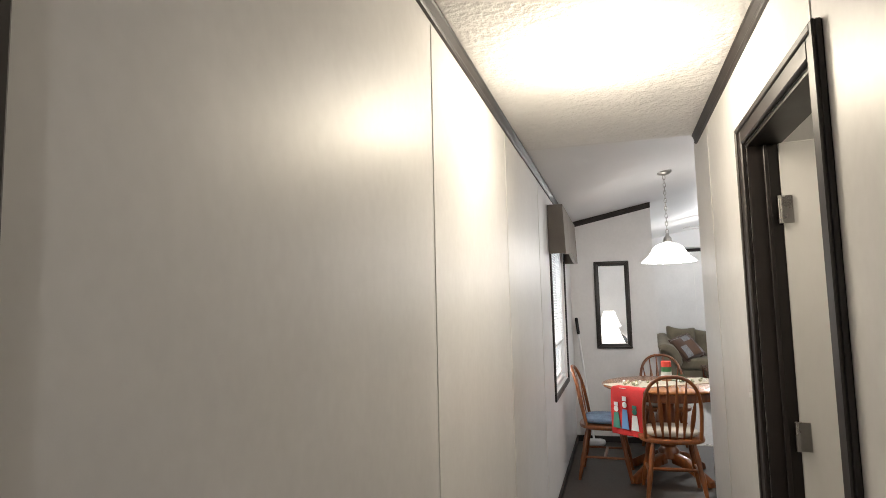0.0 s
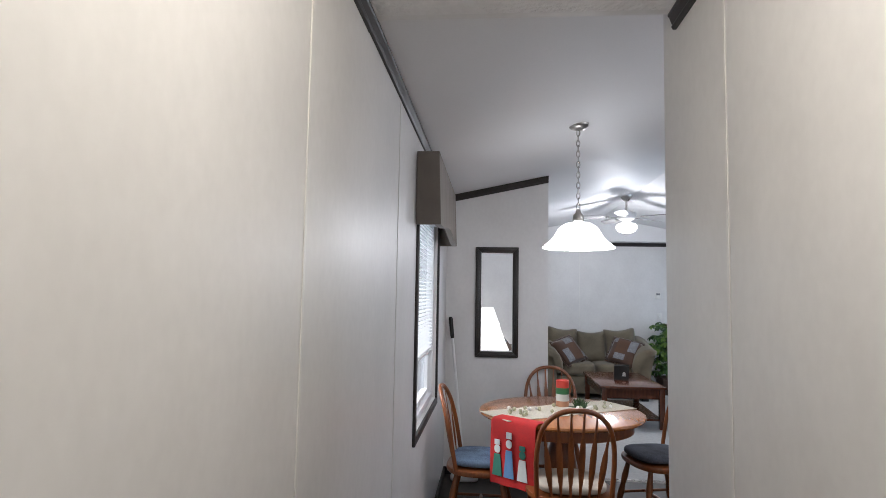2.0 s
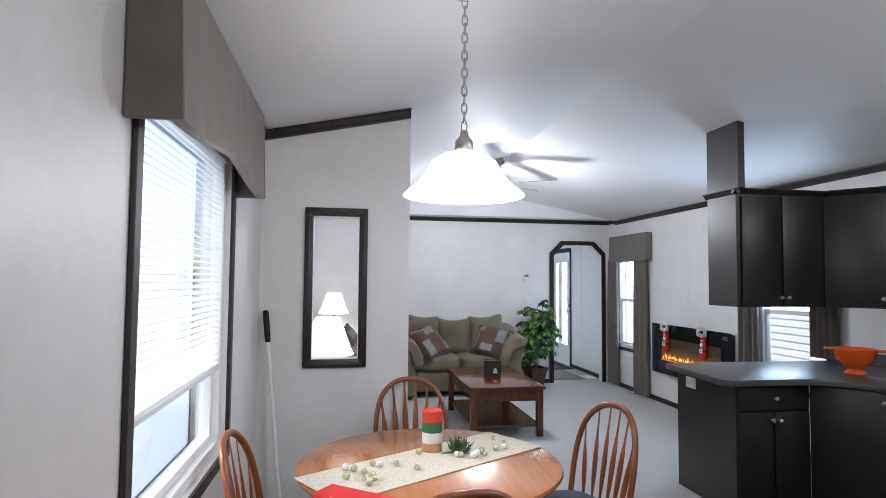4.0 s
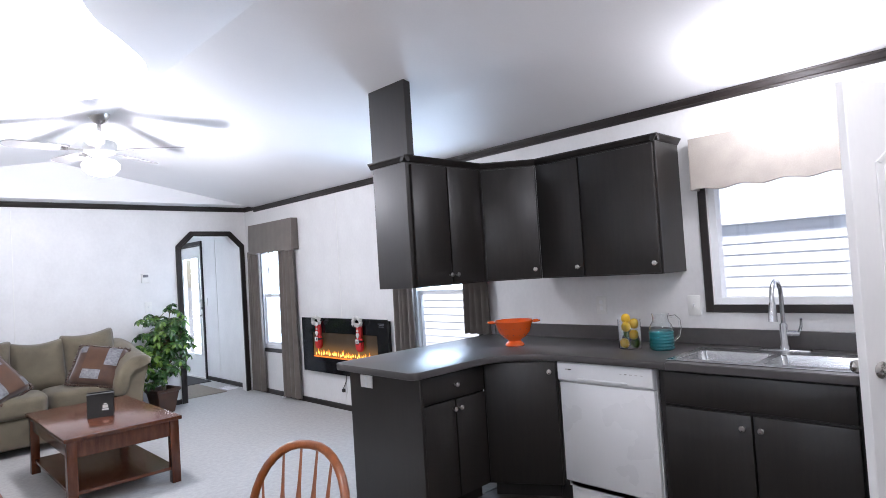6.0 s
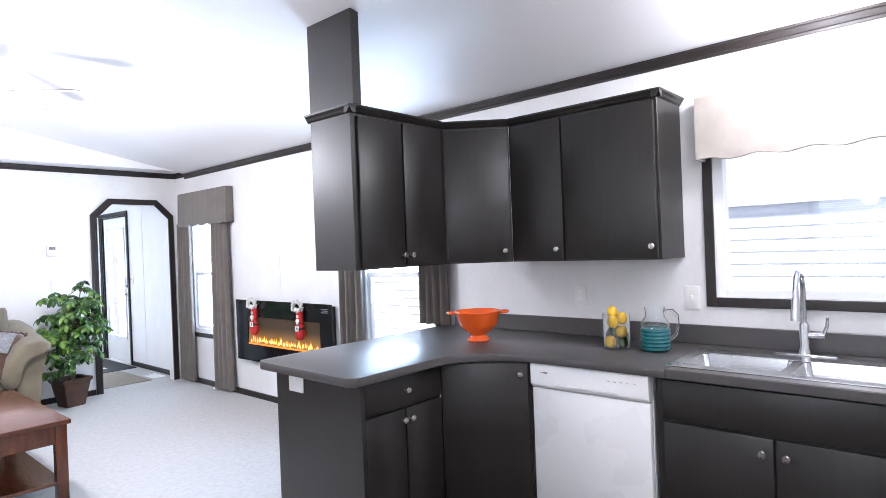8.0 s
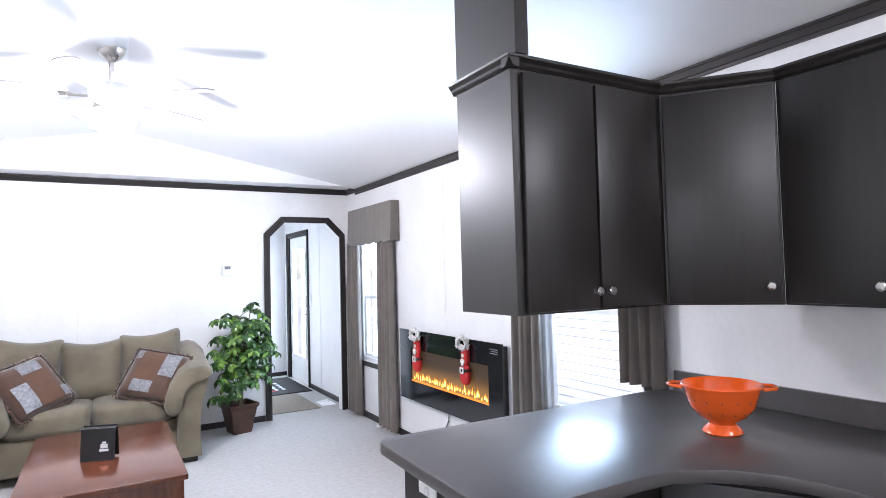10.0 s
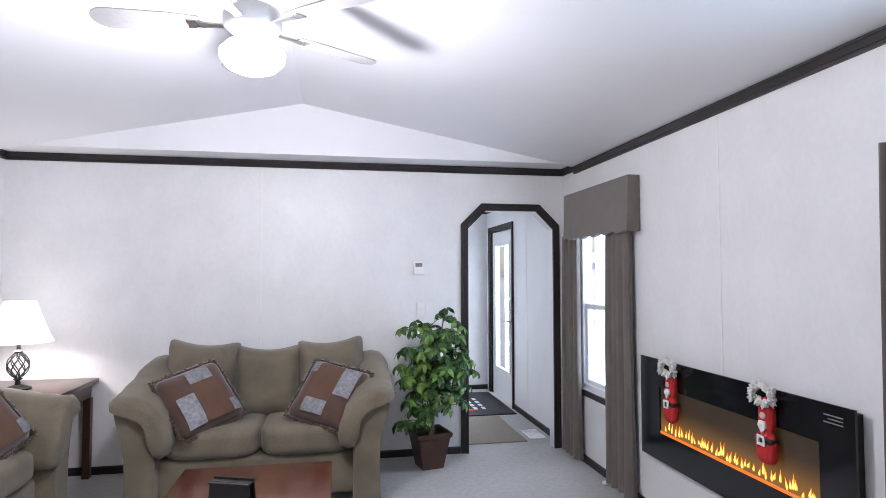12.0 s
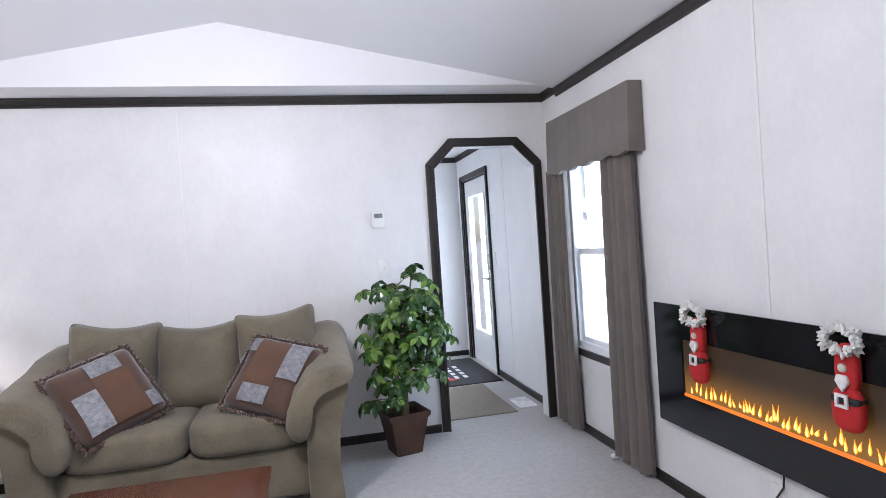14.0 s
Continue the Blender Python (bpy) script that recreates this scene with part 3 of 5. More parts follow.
def leaf_door(name, m, w, h, label, knob_x):
    """A door leaf whose hinge edge is at the origin and that runs along +x."""
    top = empty(name, m, label=label, category="door")
    d = Mesh()
    d.box((0, 0, 0.012), (w, 0.035, h), 0.003)
    door_panels(d, w, h, 0.035, 1)
    door_panels(d, w, h, 0.0, -1)
    d.done("leaf", M_DOOR, top, True, 30)
    knob_pair(top, knob_x, 0.93, 0.035)
    hg = Mesh()
    for z in (0.25, 1.0, h - 0.22):
        hg.box((-0.012, -0.004, z - 0.045), (0.03, -0.001, z + 0.045), 0.001)
        hg.lathe([(0, -0.045), (0.006, -0.045), (0.006, 0.045), (0, 0.045)], (-0.008, -0.006, z), 10)
    hg.done("hinge", M_STEEL, top, True, label="brushed nickel hinge")
    return top


# utility door, swung wide beside the sink
ang = math.degrees(math.atan2(5.02 - 4.715, 3.555 - 4.135))
leaf_door("closet_door", pose(4.128, 4.722, 0.01, 0, 0, ang), 0.66, 1.985, "white moulded closet door standing open beside the sink", 0.595)
# hall door, swung into the side room
leaf_door("hall_door", pose(XH + 0.09, 2.697, 0.01, 0, 0, -8), 0.69, 1.935, "cream moulded hall door standing open into a room", 0.64)


def casing(name, plane, sgn, y0, y1, zt, w, label, depth=0.10):
    """Casing and jamb of an opening in a wall along y. sgn: the way the casing faces."""
    m = Mesh()
    a, b = sorted((plane, plane + sgn * 0.016))
    a2, b2 = sorted((plane + sgn * 0.014, plane + sgn * 0.022))
    for lo, hi in (((y0 - w, 0), (y0, zt + w)), ((y1, 0), (y1 + w, zt + w)), ((y0, zt), (y1, zt + w))):
        m.box((a, lo[0], lo[1]), (b, hi[0], hi[1]), 0.004)
    for lo, hi in (((y0 - w, 0), (y0 - w + 0.02, zt + w)), ((y1 + w - 0.02, 0), (y1 + w, zt + w)), ((y0 - w + 0.02, zt + w - 0.02), (y1 + w - 0.02, zt + w))):
        m.box((a2, lo[0], lo[1]), (b2, hi[0], hi[1]), 0.003)
    c, d = sorted((plane, plane - sgn * depth))
    for lo, hi in (((y0, 0), (y0 + 0.012, zt)), ((y1 - 0.012, 0), (y1, zt)), ((y0 + 0.012, zt - 0.012), (y1 - 0.012, zt))):
        m.box((c, lo[0], lo[1]), (d, hi[0], hi[1]))
    e1, e2 = sorted((plane - sgn * 0.045, plane - sgn * 0.058))
    for lo, hi in (((y0 + 0.012, 0), (y0 + 0.024, zt - 0.012)), ((y1 - 0.024, 0), (y1 - 0.012, zt - 0.012))):
        m.box((e1, lo[0], lo[1]), (e2, hi[0], hi[1]), 0.002)
    return structure(m, name, M_DARKTRIM, label, category="trim")


casing("trim_hall_door", XH, -1, 1.995, 2.715, 1.955, 0.065, "dark espresso hall door casing")
casing("trim_front_door", XR, -1, 13.19, 14.08, 1.975, 0.055, "dark espresso front door casing", 0.05)
casing("trim_closet_door", 4.12, -1, 3.95, 4.70, 2.03, 0.06, "dark espresso closet door casing", 0.07)
sd = Mesh()
for lo, hi in (((0.02, 0), (0.085, 2.03)), ((0.865, 0), (0.93, 2.03)), ((0.085, 1.965), (0.865, 2.03))):
    sd.box((XL, lo[0], lo[1]), (XL + 0.016, hi[0], hi[1]), 0.004)
structure(sd, "trim_side_door", M_DARKTRIM, "dark espresso casing of a closed side door", category="trim")
sd = Mesh()
sd.box((XL + 0.001, 0.085, 0.01), (XL + 0.008, 0.865, 1.965), 0.002)
structure(sd, "door_1", M_DOOR, "white closed side door in the hall")

# front door with a large light
fd = empty("door_2", pose(XR + 0.02, 13.19, 0), label="white front door with tall glass light and keypad lock", category="door", kind="structure")
d = Mesh()
for lo, hi in (((0, 0.014, 0.01), (0.04, 0.16, 1.96)), ((0, 0.73, 0.01), (0.04, 0.876, 1.96)), ((0, 0.16, 0.01), (0.04, 0.73, 0.34)), ((0, 0.16, 1.80), (0.04, 0.73, 1.96))):
    d.box(lo, hi)
for lo, hi in (((-0.012, 0.14, 0.32), (0, 0.175, 1.82)), ((-0.012, 0.715, 0.32), (0, 0.75, 1.82)), ((-0.012, 0.175, 0.32), (0, 0.715, 0.355)), ((-0.012, 0.175, 1.785), (0, 0.715, 1.82))):
    d.box(lo, hi, 0.004)
d.done("leaf", M_DOOR, fd)
d = Mesh()
d.box((0.016, 0.16, 0.34), (0.022, 0.73, 1.80))
d.done("pane", M_GLASS, fd).visible_shadow = False
d = Mesh()
d.box((-0.028, 0.045, 1.02), (-0.001, 0.105, 1.17), 0.006)
d.lathe([(0, 0), (0.03, 0), (0.03, 0.012), (0.01, 0.016), (0.01, 0.05), (0, 0.05)], (-0.001, 0.075, 0.93), 16, pose(0, 0, 0, 0, -90, 0))
d.box((-0.058, 0.065, 0.92), (-0.045, 0.18, 0.94), 0.005)
d.done("handle", M_STEEL, fd, True, label="nickel keypad and lever handle")


# ---- window dressing ----
def valance(name, m, w, h, depth, scallop, material, label):
    """A boxed fabric cornice: front along y, facing +x from the wall at x = 0."""
    top = empty(name, m, label=label, category="valance")
    v = Mesh()
    n = 48
    outer = []
    for i in range(n + 1):
        u = i / n
        y = -w / 2 + u * w
        pl = 0.0025 * math.sin(u * 23) + 0.0015 * math.sin(u * 61 + 1)
        outer.append((depth + pl, y, 0))
    for i in range(n):
        za, zb = -h + scallop * (1 - abs(math.cos(math.pi * i / n)) ** 1.3), -h + scallop * (1 - abs(math.cos(math.pi * (i + 1) / n)) ** 1.3)
        if not scallop:
            za, zb = -h + 0.008 * math.sin(i * 0.7), -h + 0.008 * math.sin((i + 1) * 0.7)
        (xa, ya, _), (xb, yb, _) = outer[i], outer[i + 1]
        k = 0.012
        v.face([(depth, ya, 0), (depth, yb, 0), (xb + k, yb, zb), (xa + k, ya, za)])
        v.face([(depth - 0.02, yb, 0), (depth - 0.02, ya, 0), (depth - 0.02, ya, za), (depth - 0.02, yb, zb)])
        v.face([(xa + k, ya, za), (xb + k, yb, zb), (depth - 0.02, yb, zb), (depth - 0.02, ya, za)])
    bmesh.ops.remove_doubles(v.b, verts=v.b.verts, dist=1e-4)
    v.box((0.004, -w / 2 + 0.02, -0.022), (depth - 0.002, w / 2 - 0.02, 0), 0.004)
    v.prism([(0.004, -h), (0.004, 0), (depth, 0), (depth + 0.014, -h)], -w / 2, -w / 2 + 0.02, "y", 0.003)
    v.prism([(0.004, -h), (0.004, 0), (depth, 0), (depth + 0.014, -h)], w / 2 - 0.02, w / 2, "y", 0.003)
    bmesh.ops.recalc_face_normals(v.b, faces=v.b.faces)
    v.done("fabric", material, top, True, 50)
    return top


valance("dining_valance", pose(XL, 5.60, 2.17), 1.30, 0.365, 0.115, 0.05, M_FABRIC, "taupe fabric valance with a scalloped lower edge")
valance("window_valance", pose(XR, 10.955, 2.085, 0, 0, 180), 1.05, 0.36, 0.085, 0, M_FABRIC, "taupe gathered fabric valance over a narrow window")
valance("kitchen_valance", pose(XR, 5.355, 2.06, 0, 0, 180), 1.15, 0.30, 0.09, 0, M_FABRIC2, "beige gathered fabric valance over the sink window")


def curtain(m, w, h, folds, label, seed):
    c = Mesh()
    rnd = random.Random(seed)
    n, k = folds * 8, 12
    ph = [rnd.uniform(-0.5, 0.5) for _ in range(folds + 2)]
    for side in (0, 1):
        grid = []
        for i in range(n + 1):
            u = i / n
            row = []
            for j in range(k + 1):
                v = j / k
                a = u * folds * 2 * math.pi + ph[int(u * folds)] * 0.6
                x = 0.045 + (0.020 + 0.012 * v) * math.sin(a) + 0.006 * math.sin(3 * v + a * 0.5) + side * 0.005
                pinch = 1 - 0.16 * (1 - v) * 1.0
                row.append(c.b.verts.new((x, (u - 0.5) * w * pinch, -v * h)))
            grid.append(row)
        for i in range(n):
            for j in range(k):
                c.b.faces.new((grid[i][j], grid[i + 1][j], grid[i + 1][j + 1], grid[i][j + 1]))
    ob = c.done("curtain", M_FABRIC, None, True, 80, label=label, category="curtain", group="taupe curtain panels")
    ob.matrix_world = m
    return ob


L_CUR = "taupe floor-length curtain panel hanging beside a window"
curtain(pose(XR - 0.004, 10.645, 1.76, 0, 0, 180), 0.36, 1.73, 4, L_CUR, 1)
curtain(pose(XR - 0.004, 11.44, 1.76, 0, 0, 180), 0.30, 1.73, 4, L_CUR, 2)
curtain(pose(XR - 0.004, 7.71, 1.90, 0, 0, 180), 0.27, 1.034, 4, L_CUR, 3)
curtain(pose(XR - 0.004, 8.60, 1.90, 0, 0, 180), 0.27, 1.87, 4, L_CUR, 4)

# slatted blind of the dining window
bl = empty("window_blind", pose(XL - 0.035, 5.615, 1.98), label="white slatted blind half lowered in the window", category="blind")
b = Mesh()
b.box((-0.015, -0.51, -0.05), (0.03, 0.51, -0.01), 0.003)
b.done("headrail", M_PVC, bl)
b = Mesh()
b.box((-0.012, -0.51, -0.895), (0.014, 0.51, -0.875), 0.003)
b.done("bottom_rail", M_PVC, bl)
sl = Mesh()
sl.box((-0.012, -0.505, -0.0006), (0.012, 0.505, 0.0006), 0, pose(0, 0, 0, 0, 22, 0))
first = sl.done("slat", M_PVC, bl)
first.location = (0, 0, -0.07)
for i in range(1, 37):
    o = first.copy()
    scene.collection.objects.link(o)
    o.location = (0, 0, -0.07 - i * 0.022)


# ---- kitchen ----
CT = 0.862     # counter top


def arc_pts(cx, cy, r, a0, a1, n=8):
    return [(cx + r * math.cos(radians(a0 + (a1 - a0) * i / n)), cy + r * math.sin(radians(a0 + (a1 - a0) * i / n))) for i in range(n + 1)]


outline = arc_pts(3.09, 7.58, 0.06, 180, 90) + [(XR - 0.002, 7.64), (XR - 0.002, 5.90), (3.84, 5.90), (3.84, 6.45)] \
    + arc_pts(3.50, 6.53, 0.34, 0, 60, 8) + [(3.60, 6.865), (3.48, 6.875)] + arc_pts(3.07, 6.93, 0.055, -90, -180)
ctr = Mesh()
ctr.prism(outline, CT - 0.04, CT, "z", 0.006)
ctr.box((3.84, 4.86, CT - 0.04), (3.92, 5.90, CT), 0.004)
ctr.box((4.33, 4.86, CT - 0.04), (XR - 0.002, 5.90, CT), 0.004)
ctr.box((3.92, 4.86, CT - 0.04), (4.33, 5.09, CT))
ctr.box((XR - 0.022, 4.86, CT), (XR - 0.001, 7.56, CT + 0.095), 0.003)
ctr.done("countertop", M_COUNTER, None, True, 35, label="charcoal laminate countertop with a curved inner corner and backsplash", category="countertop")


def knobs(parent, spots, out):
    prof = [(0, 0), (0.008, 0), (0.006, 0.010), (0.012, 0.017), (0.015, 0.024), (0.011, 0.029), (0, 0.030)]
    for at in spots:
        m = Mesh()
        m.lathe(prof, (0, 0, 0), 14)
        o = m.done("knob", M_STEEL, parent, True, label="round nickel cabinet knob")
        o.matrix_local = Matrix.Translation(at) @ Vector((0, 0, 1)).rotation_difference(Vector(out)).to_matrix().to_4x4()


def shaker(parent, w, h, nm="door"):
    """A flat slab front with softened edges in the xz plane, facing -y, lower left corner at the origin."""
    m = Mesh()
    m.box((0.002, -0.019, 0.002), (w - 0.002, 0, h - 0.002), 0.005, seg=2)
    return m.done(nm, M_CAB, parent, True, 30)


def cabinet(name, m, boxes, fronts, kn, label, group, extra=None):
    """boxes: body; fronts: (x, z, w, h, name); knobs on the -y face."""
    top = empty(name, m, label=label, category="cabinet", group=group)
    b = Mesh()
    for lo, hi in boxes:
        b.box(lo, hi, 0.002)
    if extra:
        extra(b)
    b.done("body", M_CAB, top)
    for x, y, z, w, h, nm in fronts:
        o = shaker(top, w, h, nm)
        o.location = (x, y, z)
    knobs(top, kn, (0, -1, 0))
    return top


G1 = "espresso base cabinets"
ZK = 0.82
pen = cabinet("base_cabinet", pose(3.12, 6.945, 0), [((0, 0, 0), (0.02, 0.65, ZK)), ((0.02, 0.02, 0.09), (0.53, 0.65, ZK)), ((0.02, 0.08, 0), (0.53, 0.65, 0.09))],
              [(0.02, 0.02, 0.655, 0.50, 0.150, "drawer"), (0.02, 0.02, 0.095, 0.248, 0.555, "door"), (0.272, 0.02, 0.095, 0.248, 0.555, "door")],
              [(0.27, 0, 0.735), (0.245, 0, 0.60), (0.295, 0, 0.60)], "dark espresso peninsula base cabinet with drawer and doors", G1)
# corner unit, set at an angle
ca, cb = Vector((3.655, 6.965)), Vector((3.885, 6.575))
cang = math.degrees(math.atan2(cb.y - ca.y, cb.x - ca.x))
clen = (cb - ca).length
cabinet("base_cabinet", pose(ca.x, ca.y, 0, 0, 0, cang), [((0, 0.0, 0.09), (clen, 0.40, ZK)), ((0.03, 0.06, 0), (clen - 0.03, 0.40, 0.09))],
        [(0.01, 0, 0.095, clen - 0.02, 0.72, "door")], [(clen - 0.05, -0.02, 0.76)], "dark espresso corner base cabinet set at an angle", G1)
# sink base
cabinet("base_cabinet", pose(3.905, 5.965, 0, 0, 0, -90), [((0, 0, 0.09), (1.09, 0.02, ZK)), ((0, 0.02, 0.09), (0.02, 0.55, ZK)), ((1.07, 0.02, 0.09), (1.09, 0.55, ZK)), ((0.02, 0.02, 0.09), (1.07, 0.55, 0.11)), ((0, 0.06, 0), (1.09, 0.55, 0.09))],
        [(0.03, 0, 0.645, 0.83, 0.165, "drawer"), (0.03, 0, 0.095, 0.413, 0.54, "door"), (0.447, 0, 0.095, 0.413, 0.54, "door"), (0.87, 0, 0.095, 0.20, 0.715, "door")],
        [(0.405, -0.02, 0.575), (0.485, -0.02, 0.575)], "dark espresso sink base cabinet with twin doors", G1)

# dishwasher
dw = empty("dishwasher", pose(3.885, 6.565, 0, 0, 0, -90), label="white dishwasher built in under the counter", category="dishwasher")
m = Mesh()
m.box((0.004, 0.02, 0.09), (0.586, 0.55, 0.818), 0.003)
m.done("body", M_WHITE, dw)
m = Mesh()
m.box((0.005, -0.012, 0.13), (0.585, 0.02, 0.70), 0.006, seg=2)
m.done("door", M_WHITE, dw, True, 30)
m = Mesh()
m.prism([(-0.026, 0.718), (-0.014, 0.704), (0.02, 0.704), (0.02, 0.818), (-0.020, 0.818), (-0.026, 0.812)], 0.004, 0.586, "x", 0.003)
m.done("control_panel", M_WHITE, dw, True, 30)
m = Mesh()
m.box((0.14, -0.032, 0.722), (0.45, -0.024, 0.734), 0.003)
m.done("handle", M_WHITE, dw, True, 30)
m = Mesh()
m.box((0.06, -0.0275, 0.775), (0.10, -0.0262, 0.781))
m.done("nameplate", M_STEEL, dw)
for i in range(5):
    m = Mesh()
    m.box((0.40 + i * 0.03, -0.0272, 0.776), (0.414 + i * 0.03, -0.0262, 0.779))
    m.done("button", M_STEEL, dw)
m = Mesh()
m.box((0.02, 0.02, 0.0), (0.57, 0.05, 0.125), 0.003)
m.box((0.50, -0.0135, 0.155), (0.55, -0.0122, 0.170))
m.done("kickplate", M_WHITE, dw)

# upper cabinets
G2 = "espresso wall cabinets"
ZU0, ZU1 = 1.295, 2.055


def crown_run(pts, z):
    def f(b):
        for (x0, y0), (x1, y1) in zip(pts, pts[1:]):
            d = Vector((x1 - x0, y1 - y0))
            L = d.length
            a = math.degrees(math.atan2(d.y, d.x))
            prof = [(0.02, 0), (0.0, 0.0), (-0.008, 0.010), (-0.012, 0.018), (-0.022, 0.030), (-0.024, 0.038), (0.02, 0.038)]
            b.prism([(v, w) for v, w in prof], -0.02, L + 0.02, "x", 0, pose(x0, y0, z, 0, 0, a))
    return f


u1 = cabinet("wall_cabinet", pose(3.30, 7.16, 0), [((0, 0, ZU0), (0.67, 0.315, ZU1))],
             [(0.03, 0, ZU0 + 0.005, 0.297, 0.745, "door"), (0.333, 0, ZU0 + 0.005, 0.297, 0.745, "door")],
             [(0.302, -0.02, ZU0 + 0.065), (0.358, -0.02, ZU0 + 0.065)], "dark espresso wall cabinet hung over the peninsula", G2,
             crown_run([(0, 0.315), (0, 0), (0.67, 0)], ZU1))
ua, ub = Vector((3.965, 7.16)), Vector((4.20, 6.87))
uang = math.degrees(math.atan2(ub.y - ua.y, ub.x - ua.x))
ulen = (ub - ua).length
cabinet("wall_cabinet", pose(ua.x, ua.y, 0, 0, 0, uang), [((0, 0, ZU0), (ulen, 0.28, ZU1))],
        [(0.008, 0, ZU0 + 0.005, ulen - 0.016, 0.745, "door")], [(ulen - 0.045, -0.02, ZU0 + 0.065)], "dark espresso corner wall cabinet set at an angle", G2,
        crown_run([(0, 0), (ulen, 0)], ZU1))
cabinet("wall_cabinet", pose(4.20, 6.87, 0, 0, 0, -90), [((0, 0, ZU0), (0.84, 0.298, ZU1))],
        [(0.02, 0, ZU0 + 0.005, 0.315, 0.745, "door"), (0.340, 0, ZU0 + 0.005, 0.490, 0.745, "door")], [(0.300, -0.02, ZU0 + 0.065), (0.805, -0.02, ZU0 + 0.065)],
        "dark espresso wall cabinet beside the sink window", G2, crown_run([(0, 0), (0.84, 0), (0.84, 0.298)], ZU1))
m = Mesh()
m.prism([(3.300, ZU1 + 0.038), (3.350, ZU1 + 0.038), (3.350, zc(3.350)), (3.300, zc(3.300))], 7.13, 7.475, "y", 0.002)
m.done("cabinet_hanger", M_CAB, None, label="dark espresso board from cabinet up to ceiling", category="panel")

# sink and tap
sk = empty("kitchen_sink", pose(3.92, 5.09, CT), label="stainless steel double bowl sink set in counter", category="sink")
m = Mesh()
SW, SD = 0.81, 0.41
m.box((-0.02, -0.02, 0), (0.035, SW + 0.02, 0.006), 0.002)
m.box((SD - 0.09, -0.02, 0), (SD + 0.02, SW + 0.02, 0.006), 0.002)
for y0, y1 in ((-0.02, 0.03), (SW / 2 - 0.02, SW / 2 + 0.02), (SW - 0.03, SW + 0.02)):
    m.box((0.035, y0, 0), (SD - 0.09, y1, 0.006), 0.002)
m.done("rim", M_SINK, sk, True, 30)
for y0, y1 in ((0.03, SW / 2 - 0.02), (SW / 2 + 0.02, SW - 0.03)):
    m = Mesh()
    x0, x1, dp = 0.035, SD - 0.09, -0.17
    q = 0.03
    a = [(x0, y0, 0.003), (x1, y0, 0.003), (x1, y1, 0.003), (x0, y1, 0.003)]
    c = [(x0 + q, y0 + q, dp), (x1 - q, y0 + q, dp), (x1 - q, y1 - q, dp), (x0 + q, y1 - q, dp)]
    for i in range(4):
        m.face([a[i], a[(i + 1) % 4], c[(i + 1) % 4], c[i]])
    m.face(c)
    bmesh.ops.remove_doubles(m.b, verts=m.b.verts, dist=1e-4)
    bmesh.ops.bevel(m.b, geom=[e for e in m.b.edges if len(e.link_faces) == 2], offset=0.02, segments=3, affect="EDGES")
    m.done("bowl", M_SINK, sk, True, 60)
tp = empty("kitchen_tap", pose(4.385, 5.50, CT + 0.006), label="chrome gooseneck pull-down kitchen tap behind sink", category="tap")
m = Mesh()
m.box((-0.03, -0.12, -0.004), (0.03, 0.12, 0.006), 0.004)
m.lathe([(0.026, 0), (0.026, 0.02), (0.02, 0.03), (0.02, 0.13), (0.014, 0.14), (0, 0.14)], (0, 0, 0), 18)
pts = [(0, 0, 0.12), (0, 0, 0.28)] + [(-0.075 + 0.075 * math.cos(radians(a)), 0, 0.28 + 0.085 * math.sin(radians(a))) for a in range(20, 181, 20)] + [(-0.15, 0, 0.25)]
m.tube(pts, 0.0115, 12)
m.tube([(-0.15, 0, 0.26), (-0.152, 0, 0.24), (-0.156, 0, 0.20), (-0.158, 0, 0.165)], [0.014, 0.017, 0.02, 0.022], 14)
m.tube([(0, -0.015, 0.085), (0, -0.075, 0.088)], 0.014, 12)
m.tube([(0, -0.068, 0.088), (-0.015, -0.085, 0.13), (-0.025, -0.09, 0.17)], [0.008, 0.007, 0.006], 10)
m.done("spout", M_SINK, tp, True, 40)

# things on the counter
co = empty("colander", pose(4.05, 7.02, CT) @ Matrix.Diagonal((0.9, 0.9, 0.95, 1)), label="orange glazed footed colander bowl on the counter", category="bowl")
m = Mesh()
m.lathe([(0, 0.004), (0.060, 0.004), (0.066, 0), (0.072, 0.006), (0.066, 0.018), (0.047, 0.034), (0.05, 0.042), (0.085, 0.062), (0.118, 0.10), (0.135, 0.155), (0.146, 0.172), (0.142, 0.177), (0.127, 0.162),
         (0.108, 0.106), (0.075, 0.072), (0, 0.062)], (0, 0, 0), 36)
for sg in (-1, 1):
    m.tube([(sg * 0.138, 0.045, 0.166), (sg * 0.178, 0.035, 0.168), (sg * 0.190, 0, 0.168), (sg * 0.178, -0.035, 0.168), (sg * 0.138, -0.045, 0.166)], 0.007, 8, m=pose(0, 0, 0, 0, 0, -50))
m.done("bowl", M_ORANGE, co, True, 60)
m = Mesh()
for a in range(0, 360, 24):
    for r, z, s in ((0.103, 0.082, 0.004), (0.1255, 0.125, 0.004)):
        m.puff((0.006, 0.006, 0.006), (r * math.cos(radians(a)), r * math.sin(radians(a)), z), 2, 2)
m.done("holes", M_BLACKMAT, co, label="dark drain holes", kind="stuff")

